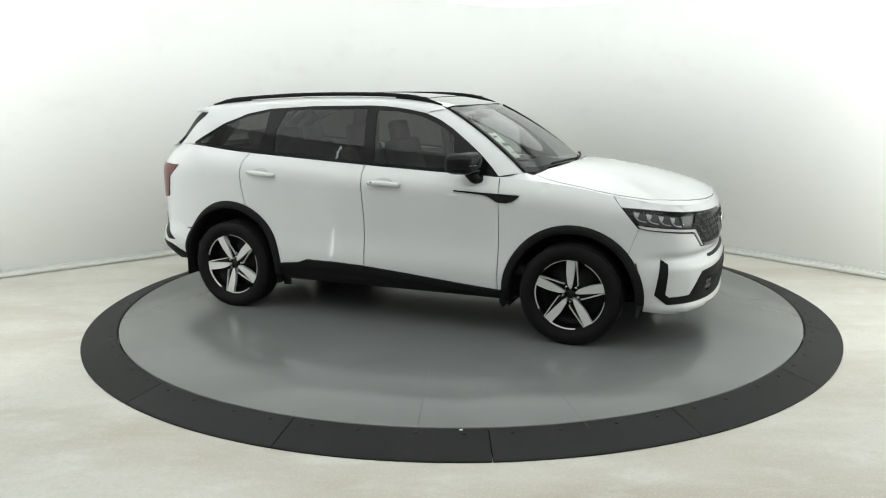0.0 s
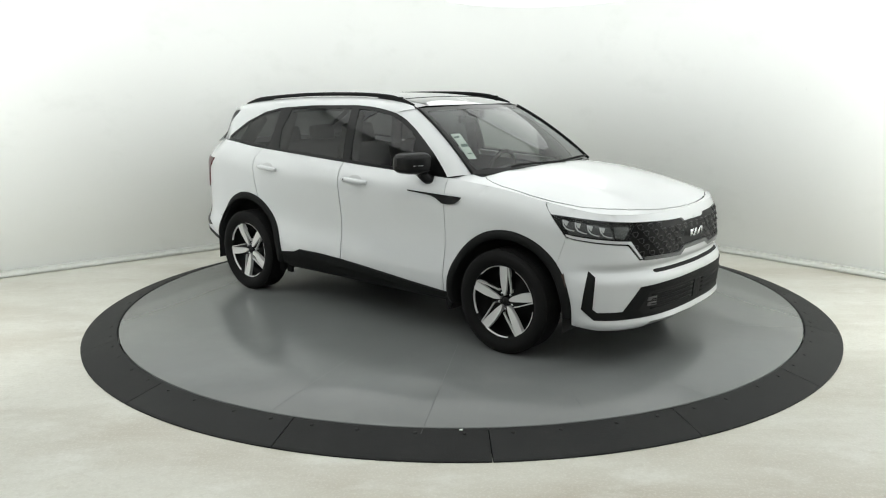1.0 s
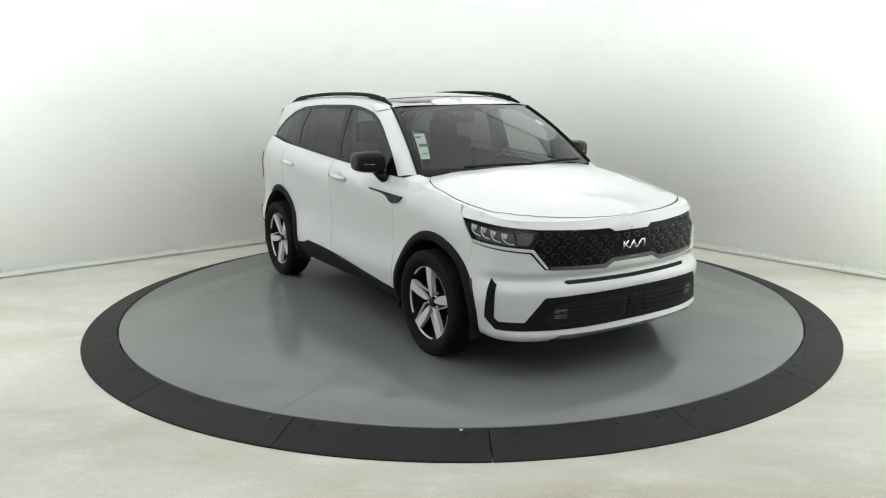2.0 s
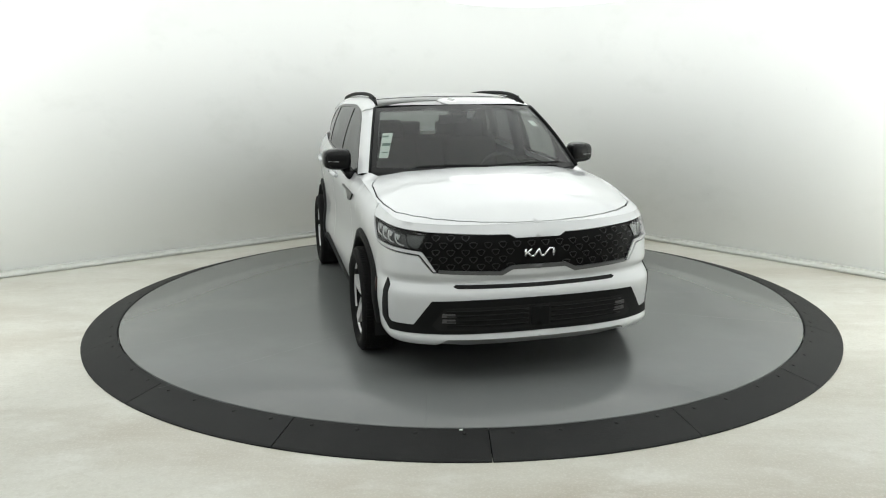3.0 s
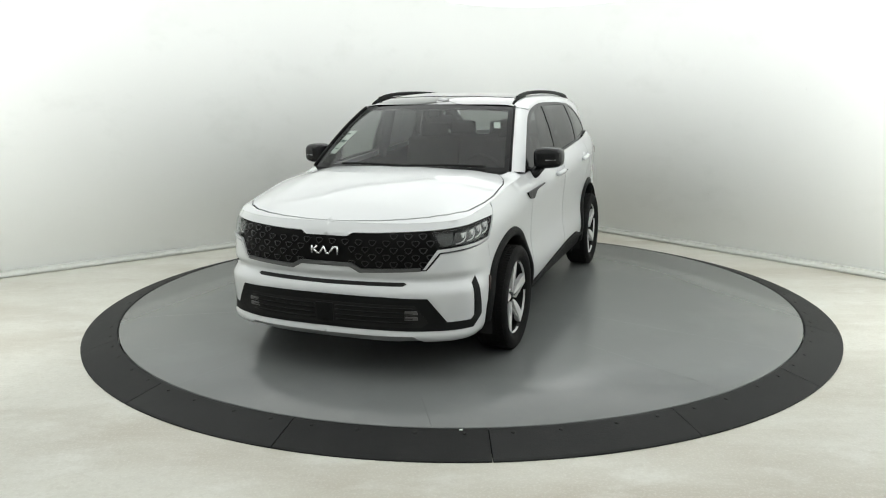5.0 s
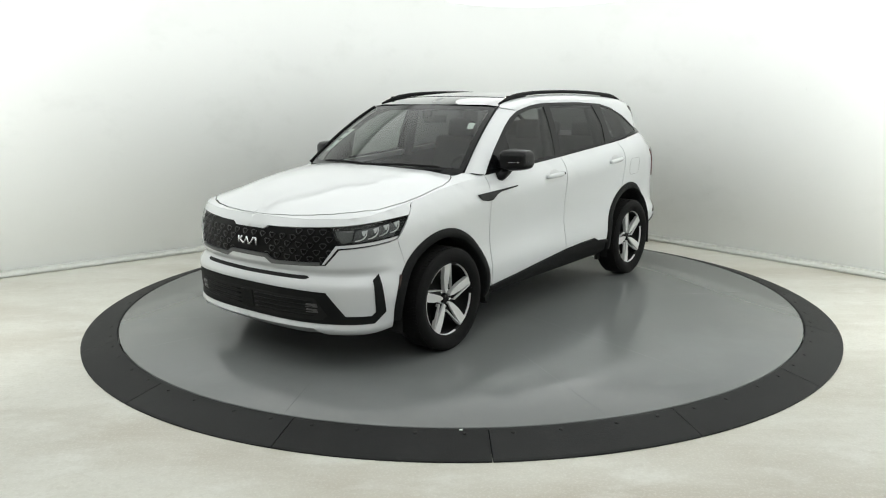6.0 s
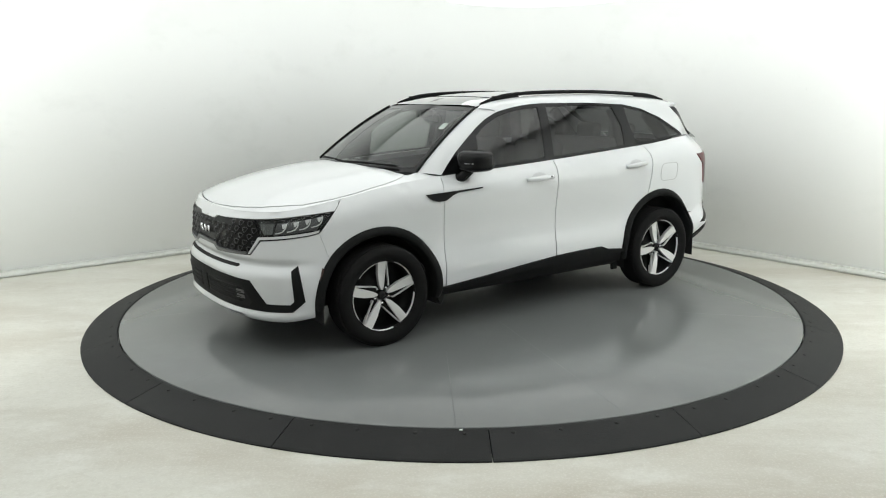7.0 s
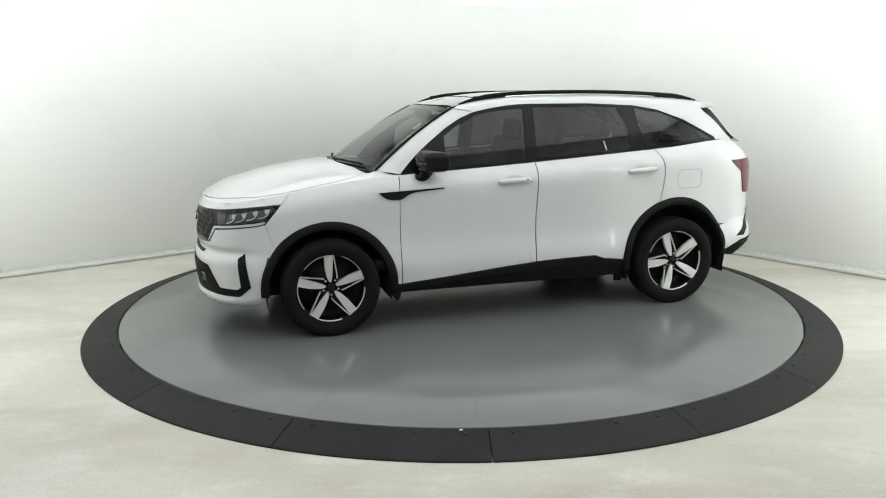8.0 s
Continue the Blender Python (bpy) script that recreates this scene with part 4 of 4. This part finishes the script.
def build_face(car):
    # grille recess, lamps, lower intake
    hole = [(0.0, 0.885), (0.138, 0.885), (0.175, 0.908), (0.29, 0.910), (0.62, 0.924), (0.66, 0.90), (0.715, 0.79), (0.628, 0.694), (0.228, 0.676), (0.165, 0.708), (0.0, 0.708)]
    grille = part("grille", whole(sheet(hole, flank, 0.03, offset=-0.012)), WHEEL_BLACK, car, "gloss black grille with scale-like loops")
    frame_bm = sheet([(0.0, 0.703), (0.163, 0.703), (0.226, 0.671), (0.60, 0.688), (0.60, 0.708), (0.236, 0.695), (0.172, 0.727), (0.0, 0.727)], flank, 0.03, offset=0.004, rim=0.02)
    part("grille_frame", whole(frame_bm), FRAME_GREY, grille, "dark satin frame bar")
    # loops: a small pointed ring in relief, repeated
    loop = bmesh.new()
    ring = [(-0.024, 0.010, 0.004), (-0.012, 0.016, 0.006), (0.012, 0.016, 0.006), (0.024, 0.010, 0.004), (0.014, -0.008, 0.008), (0.0, -0.018, 0.010), (-0.014, -0.008, 0.008), (-0.024, 0.010, 0.004)]
    tube(loop, ring, 0.0032, 6)
    me = bpy.data.meshes.new("grille_loop")
    loop.to_mesh(me)
    loop.free()
    me.materials.append(GRILLE_LOOP)
    for j in range(5):
        z = 0.725 + j * 0.042
        for i in range(-12, 13):
            u = (i + (0.5 if j % 2 else 0.0)) * 0.088
            s = 1 if u >= 0 else -1
            q = np.array([[abs(u), z]])
            if not inside(q, shrink(hole, 0.020))[0] and not (abs(u) < 0.02 and 0.725 < z < 0.87):
                continue
            if abs(u) < 0.16 and 0.755 < z < 0.83:
                continue
            p, n = flank(abs(u), z)
            p, n = Vector(p), Vector(n)
            p.y, n.y = p.y * s, n.y * s
            up = Vector((0, 0, 1))
            up = (up - n * up.dot(n)).normalized()
            side = up.cross(n)
            m = Matrix((side, up, n)).transposed().to_4x4()
            m.translation = p - n * 0.010
            ob = new("grille_loop", me)
            ob.parent = grille
            ob.matrix_basis = m
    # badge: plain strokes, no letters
    bm = bmesh.new()
    strokes = [[(-0.088, -0.020), (-0.086, 0.020)], [(-0.080, -0.004), (-0.052, 0.020)], [(-0.072, 0.0), (-0.050, -0.020), (-0.034, -0.020), (-0.004, 0.020)], [(-0.004, 0.020), (0.012, -0.020), (0.028, -0.020), (0.062, 0.020), (0.088, 0.020), (0.088, -0.020)]]
    for st in strokes:
        for a, b in zip(st, st[1:]):
            d = Vector((b[0] - a[0], b[1] - a[1])).normalized() * 0.004
            tube(bm, [(0.910, (a[0] - d.x), 0.797 + a[1] - d.y), (0.910, (b[0] + d.x), 0.797 + b[1] + d.y)], 0.0072, 6)
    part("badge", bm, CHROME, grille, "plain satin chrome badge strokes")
    # headlamps
    lamp_poly = [(0.665, 0.924), (0.95, 0.946), (1.228, 0.964), (1.118, 0.838), (1.06, 0.826), (0.73, 0.798), (0.70, 0.835)]
    inner = sheet(lamp_poly, flank, 0.03, offset=-0.035)
    sides = both("headlamp", inner, GLOSS_BLACK, car, "dark headlamp with four chevron reflectors")
    for s, lamp in zip((1, -1), sides):
        def put(name, bm, mat, label=""):
            return part(name, bm if s > 0 else mirrored(bm), mat, lamp, label)
        put("lens", sheet(shrink(lamp_poly, 0.002), flank, 0.04, offset=0.001, rim=0.0), LENS, "clear lens")
        put("indicator_block", sheet([(0.69, 0.905), (0.81, 0.912), (0.80, 0.835), (0.735, 0.826), (0.715, 0.85)], flank, 0.03, offset=-0.018, rim=0.01), LAMP_GREY, "grey reflector block")
        put("reflector_bowl", sheet([(0.83, 0.912), (1.17, 0.940), (1.105, 0.850), (0.80, 0.826)], flank, 0.03, offset=-0.024, rim=0.004), LAMP_DARK, "dark silver reflector bowl")
        for k in range(4):
            u = 0.835 + 0.083 * k
            z = 0.842 + 0.016 * k * 0.7
            bm = sheet([(u + 0.030, z + 0.060), (u + 0.066, z + 0.064), (u + 0.046, z + 0.030), (u + 0.038, z + 0.030)], flank, 0.03, offset=-0.014, rim=0.01)
            put("reflector", bm, LAMP_LIGHT)
            pts = []
            for du, dz in ((0.066, 0.064), (0.058, 0.032), (0.040, 0.012), (0.015, 0.002), (-0.015, -0.002)):
                p, n = flank(u + du, z + dz)
                pts.append(Vector(p) - Vector(n) * 0.010)
            put("light_guide", tube(bmesh.new(), pts, 0.0040, 6), LAMP_LIGHT)
        put("lamp_trim", sheet([(0.612, 0.697), (0.628, 0.697), (0.712, 0.796), (1.06, 0.825), (1.112, 0.836), (1.122, 0.850), (1.05, 0.840), (0.700, 0.812)], flank, 0.03, offset=0.004, rim=0.012), PEARL, "pale satin strip")
    # lower intake with bars, fog units, slot
    back = part("lower_intake", whole(sheet(BLADE, flank, 0.03, offset=0.005, rim=0.02)), BLACK_PLASTIC, car, "black lower intake with side blades")
    recess = [(0.0, 0.490), (0.56, 0.485), (0.64, 0.375), (0.60, 0.345), (0.0, 0.347)]
    part("intake_recess", whole(sheet(recess, flank, 0.04, offset=0.0065, rim=0.002)), DARK, back)
    for z in (0.375, 0.405, 0.437, 0.465):
        for s in (1, -1):
            pts = []
            for u in np.linspace(0.07, 0.55, 12):
                p, n = flank(u, z)
                p = Vector(p) + Vector(n) * 0.008
                pts.append((p.x, p.y * s, p.z))
            part("intake_bar", tube(bmesh.new(), pts, 0.006, 6), BLACK_PLASTIC, back)
    part("radar_cover", whole(sheet([(0.0, 0.478), (0.055, 0.478), (0.055, 0.36), (0.0, 0.36)], flank, 0.03, offset=0.014, rim=0.01)), BLACK_PLASTIC, back)
    for z in (0.395, 0.43):
        both("fog_lamp", sheet([(0.50, z), (0.58, z), (0.575, z + 0.022), (0.505, z + 0.022)], flank, 0.02, offset=0.012, rim=0.008), FOG, back, "small grey fog lamp")
    part("bumper_slot", whole(sheet(SLOT, flank, 0.03, offset=0.003)), DARK, car)
    part("skid_plate", whole(sheet([(0.0, 0.289), (0.54, 0.291), (0.61, 0.247), (0.45, 0.224), (0.0, 0.228)], flank, 0.04, offset=-0.010)), SILVER, car, "silver skid plate")
    both("side_marker", sheet([(1.085, 0.40), (1.078, 0.42), (1.125, 0.60), (1.137, 0.59)], flank, 0.03, offset=0.011), AMBER, car)


WHEEL_BLACK = material("wheel_black", (0.005, 0.005, 0.005), 0.3, vary=0.1, spec=0.12)
FRAME_GREY = material("grille_frame_grey", (0.10, 0.102, 0.104), 0.35, metal=0.4, vary=0.06)
# paint darkened by hand for the shade behind the handles
RECESS_SHADE = material("handle_shade", (0.50, 0.505, 0.51), 0.4, vary=0.04)
FOG = material("fog_unit", (0.10, 0.10, 0.10), 0.3, metal=0.3, vary=0.1)
LAMP_LIGHT = material("lamp_light_guide", (0.62, 0.63, 0.635), 0.3, metal=0.0, vary=0.05)
LAMP_DARK = material("lamp_bowl", (0.10, 0.102, 0.104), 0.3, metal=0.5, vary=0.1)
GRILLE_LOOP = material("grille_loop", (0.018, 0.018, 0.019), 0.3, vary=0.1)


def build_mirror(car):
    bm = bmesh.new()
    bmesh.ops.create_uvsphere(bm, u_segments=28, v_segments=18, radius=1.0)
    for v in bm.verts:
        x, y, z = v.co
        f = lambda c, p: math.copysign(abs(c) ** p, c)
        x, y, z = f(x, 0.6), f(y, 0.45), f(z, 0.55)
        if x < 0:
            x *= 0.75
        z *= 1 - 0.12 * max(0, y)
        v.co = (-0.770 + 0.110 * x - 0.03 * y, 0.985 + 0.102 * y, 1.238 + 0.080 * z)
    m = both("mirror", bm, GLOSS_BLACK, car, "gloss black door mirror")
    for s, ob in zip((1, -1), m):
        stalk = tube(bmesh.new(), [(-0.70, 0.862 * s, 1.115), (-0.715, 0.89 * s, 1.128), (-0.75, 0.935 * s, 1.185)], [0.060, 0.050, 0.045], 10, 0.8)
        part("stalk", stalk, GLOSS_BLACK, ob)
        strip = tube(bmesh.new(), [(-0.66, 0.98 * s, 1.226), (-0.685, 1.05 * s, 1.227), (-0.72, 1.073 * s, 1.228), (-0.77, 1.083 * s, 1.229), (-0.81, 1.083 * s, 1.229)], 0.0032, 6)
        part("indicator_strip", strip, SILVER, ob)


def build_wheel():
    """A wheel with its outer face towards +y, centred on the hub; the base mesh is the rim."""
    rim_r = 0.250
    turn = Matrix.Rotation(radians(-90), 4, "X")
    bm = lathe([(0.06, 0.03), (0.16, -0.01), (rim_r - 0.03, -0.03), (rim_r - 0.012, 0.055), (rim_r - 0.004, 0.085), (rim_r, 0.082), (rim_r, -0.10)], 64)
    bm.transform(turn)
    wheel = part("wheel", bm, WHEEL_BLACK)
    prof = [(rim_r - 0.004, -0.10), (rim_r + 0.03, -0.115), (0.313, -0.116), (0.336, -0.108), (0.348, -0.09), (0.3522, -0.05), (0.353, 0.0), (0.3522, 0.05), (0.348, 0.086), (0.336, 0.103), (0.312, 0.110), (0.294, 0.110), (rim_r + 0.028, 0.104), (rim_r + 0.006, 0.090), (rim_r - 0.002, 0.080)]
    bm = lathe(prof, 96)
    bm.transform(turn)
    part("tyre", bm, RUBBER, wheel, "black rubber tyre")
    bm = bmesh.new()
    for k in range(96):
        a = k * math.pi * 2 / 96
        for y0, y1, o in ((-0.085, -0.05, 0.0), (-0.045, 0.045, 0.5), (0.05, 0.088, 0.0)):
            b = a + o * math.pi * 2 / 96
            r0, r1 = 0.349, 0.3545
            w = 0.0085
            q = []
            for r in (r0, r1):
                for y in (y0, y1):
                    for s in (-w, w):
                        q.append(bm.verts.new(((r * math.cos(b) - s * math.sin(b)), y, r * math.sin(b) + s * math.cos(b))))
            for f in ((0, 1, 3, 2), (4, 6, 7, 5), (0, 4, 5, 1), (2, 3, 7, 6), (0, 2, 6, 4), (1, 5, 7, 3)):
                bm.faces.new([q[i] for i in f])
    part("tread", bm, RUBBER, wheel, smooth=False)

    def plate(pts, c, depth):
        """A piece of the wheel's face: (sideways, outward, height) corners of the spoke at angle c."""
        b = bmesh.new()
        ca, sa = math.cos(radians(c)), math.sin(radians(c))
        xy = [(q * ca - p * sa, h, q * sa + p * ca) for p, q, h in pts]
        up = [b.verts.new(v) for v in xy]
        lo = [b.verts.new((x, h - depth, z)) for x, h, z in xy]
        b.faces.new(up)
        b.faces.new(lo[::-1])
        for i in range(len(pts)):
            j = (i + 1) % len(pts)
            b.faces.new((up[i], up[j], lo[j], lo[i]))
        bmesh.ops.recalc_face_normals(b, faces=b.faces)
        return b
    for k in range(5):
        c = 90 + 72 * k
        part("spoke", plate([(p, q, 0.060 + 0.115 * (q - 0.04)) for p, q in ((-0.036, 0.241), (0.026, 0.243), (0.020, 0.15), (0.013, 0.075), (0.004, 0.040), (-0.008, 0.040), (-0.024, 0.075), (-0.036, 0.15))], c, 0.03), ALLOY, wheel, "machined bright spoke", smooth=False)
        part("spoke_edge", plate([(p, q, 0.060 + 0.110 * (q - 0.04)) for p, q in ((0.028, 0.243), (0.035, 0.240), (0.049, 0.115), (0.053, 0.066), (0.047, 0.062), (0.043, 0.115))], c, 0.03), ALLOY, wheel, smooth=False)
        part("spoke_web", plate([(0.024, 0.235, 0.060), (0.034, 0.235, 0.060), (0.054, 0.09, 0.050), (0.030, 0.045, 0.046), (0.005, 0.05, 0.046)], c, 0.03), WHEEL_BLACK, wheel, smooth=False)
        b = bmesh.new()
        n = 12
        rr = []
        for i in range(n + 1):
            a = radians(c - 4 - 46 * i / n)
            w = 0.0075
            rr.append([b.verts.new((r * math.cos(a), y, r * math.sin(a))) for r, y in ((0.2475, 0.083), (0.2475 - w, 0.084), (0.2475 - w, 0.07))])
        for i in range(n):
            for j in range(2):
                b.faces.new((rr[i][j], rr[i + 1][j], rr[i + 1][j + 1], rr[i][j + 1]))
        bmesh.ops.recalc_face_normals(b, faces=b.faces)
        part("rim_edge", b, ALLOY, wheel)
        b = lathe([(0.0001, 0.052), (0.008, 0.051), (0.010, 0.03)], 10)
        b.transform(turn)
        a = radians(c + 36)
        bmesh.ops.translate(b, verts=b.verts, vec=(0.057 * math.cos(a), 0, 0.057 * math.sin(a)))
        part("wheel_nut", b, CHROME, wheel)
    b = lathe([(0.0001, 0.060), (0.024, 0.059), (0.031, 0.052), (0.034, 0.03)], 24)
    b.transform(turn)
    part("hub_cap", b, GLOSS_BLACK, wheel)
    b = lathe([(0.07, -0.030), (0.155, -0.030), (0.155, -0.052), (0.07, -0.052)], 40)
    b.transform(turn)
    part("brake_disc", b, SILVER, wheel)
    return wheel


def build_wheels(car):
    w = build_wheel()
    w.parent = car
    spots = ((0.0, 0.866, 0.0, 2.0), (-2.815, 0.863, 0.0, 20.0), (0.0, -0.866, 180.0, -3.0), (-2.815, -0.863, 180.0, 25.0))
    for i, (x, y, rz, spin) in enumerate(spots):
        m = pose(x, y, 0.3530, 0, 0, rz) @ pose(0, 0, 0, 0, spin, 0)
        if i == 0:
            w.matrix_basis = m
        else:
            copy_thing(w, m)


def cushion(lo, hi, r=0.05):
    return box(bmesh.new(), lo, hi, r)


def build_inside(car):
    part("cabin_floor", cushion((-3.4, -0.80, 0.42), (-0.35, 0.80, 0.50), 0.03), CABIN, car)
    dash = bmesh.new()
    rows = []
    for i in range(15):
        a = -1 + i / 7
        k = 1 - a * a
        rows.append([dash.verts.new(v) for v in ((-0.36 + 0.20 * k, a * 0.76, 1.135), (-0.62, a * 0.79, 1.150 + 0.02 * math.cos(a * 9)), (-0.80, a * 0.80, 1.10), (-0.83, a * 0.80, 0.95), (-0.72, a * 0.80, 0.60))])
    for i in range(14):
        for k in range(4):
            dash.faces.new((rows[i][k], rows[i + 1][k], rows[i + 1][k + 1], rows[i][k + 1]))
    part("dashboard", dash, CABIN, car)
    for y in (-0.38, 0.38):
        seat = part("front_seat", cushion((-1.75, y - 0.26, 0.62), (-1.22, y + 0.26, 0.80), 0.06), CABIN, car)
        back = cushion((-0.10, y - 0.25, 0.0), (0.06, y + 0.25, 0.62), 0.06)
        back.transform(pose(-1.72, 0, 0.72, 0, -14, 0))
        part("backrest", back, CABIN, seat)
        head = cushion((-0.06, y - 0.13, 0.0), (0.05, y + 0.13, 0.20), 0.045)
        head.transform(pose(-1.885, 0, 1.285, 0, -10, 0))
        part("headrest", head, CABIN, seat)
    bench = part("rear_seat", cushion((-2.70, -0.66, 0.62), (-2.2, 0.66, 0.82), 0.06), CABIN, car)
    back = cushion((-0.10, -0.66, 0.0), (0.06, 0.66, 0.58), 0.06)
    back.transform(pose(-2.66, 0, 0.74, 0, -16, 0))
    part("backrest", back, CABIN, bench)
    for y in (-0.42, 0.0, 0.42):
        head = cushion((-0.05, y - 0.13, 0.0), (0.05, y + 0.13, 0.16), 0.04)
        head.transform(pose(-2.83, 0, 1.27, 0, -8, 0))
        part("headrest", head, CABIN, bench)
    part("load_cover", cushion((-3.5, -0.70, 1.0), (-2.95, 0.70, 1.12), 0.03), CABIN, car)
    liner = [(-1.06, roof_s(-1.06, 0.0)), (-1.08, roof_s(-1.08, 0.55))] + roof_line(-1.12, -3.15, 0.56) + roof_line(-3.15, -1.08, 0.0)
    part("headliner", whole(sheet(liner, cabin, 0.08, offset=-0.035, rim=0.0)), LINER, car)
    # inner pillars seen through the glass
    for lo, hi, r in (((-1.58, 0.78, 1.15), (-1.60, 0.69, 1.58), 0.045), ((-2.56, 0.74, 1.20), (-2.46, 0.66, 1.57), 0.055), ((-3.22, 0.63, 1.25), (-2.95, 0.62, 1.52), 0.06)):
        both("inner_pillar", tube(bmesh.new(), [lo, hi], r, 8), CABIN, car)
    bm = bmesh.new()
    ring = [( -0.98 + 0.08 * math.cos(a) * 0.5, 0.38 + 0.185 * math.sin(a), 1.06 + 0.17 * math.cos(a)) for a in np.linspace(0, 2 * math.pi, 33)]
    tube(bm, ring, 0.016, 8)
    tube(bm, [(-0.98, 0.38, 1.06), (-0.80, 0.38, 1.00)], 0.04, 8)
    box(bm, (-1.0, 0.30, 1.03), (-0.95, 0.46, 1.09), 0.015)
    part("steering_wheel", bm, CABIN, car)
    bm = bmesh.new()
    box(bm, (-1.06, -0.12, 1.475), (-1.02, 0.12, 1.545), 0.015)
    box(bm, (-1.02, -0.05, 1.52), (-0.90, 0.05, 1.60), 0.02)
    part("rear_view_mirror", bm, GLOSS_BLACK, car)
    # papers behind the screen
    pap = sheet([(-0.905, 0.54), (-0.80, 0.54), (-0.855, 0.19), (-0.935, 0.19)], screen, 0.05, offset=-0.008, rim=0.002)
    sticker = part("price_sheet", pap, PAPER, car, "white printed paper behind the screen")
    for b0, b1, f in ((0.47, 0.495, 0.6), (0.345, 0.385, 0.8), (0.25, 0.262, 0.5)):
        pr = sheet([(-0.90, b1), (-0.90 + 0.10 * f, b1), (-0.91 + 0.09 * f, b0), (-0.91, b0)], screen, 0.05, offset=-0.004, rim=0.001)
        part("print_bar", pr, PRINT, sticker)
    part("small_sticker", sheet([(0.80, 0.70), (0.87, 0.70), (0.88, 0.60), (0.815, 0.60)], screen, 0.05, offset=-0.006, rim=0.002), PAPER, car, "small white sticker behind the screen")


car = new("car")
tagged(car, "white mid-size family SUV with black trim on the turntable", "car")
build_body(car)
build_cabin(car)
build_face(car)
build_mirror(car)
build_wheels(car)
build_inside(car)


# ---- what moves ----
def motions():
    """The platform turns at a nearly even speed and carries the car."""
    discs, cars = [], []
    for k in range(33):
        t = 8.0 * k / 32
        a = -21.46 - 17.602 * t + 0.44 * ((t - 4) / 4) ** 2 - 0.44
        discs.append((t, pose(0, 0, TOP_Z, 0, 0, a + 21.46)))
        cars.append((t, pose(0, 0, DISC_Z, 0, 0, a) @ pose(1.2265, -0.0850, 0.002)))
    walk(platform, discs)
    walk(car, cars)


motions()
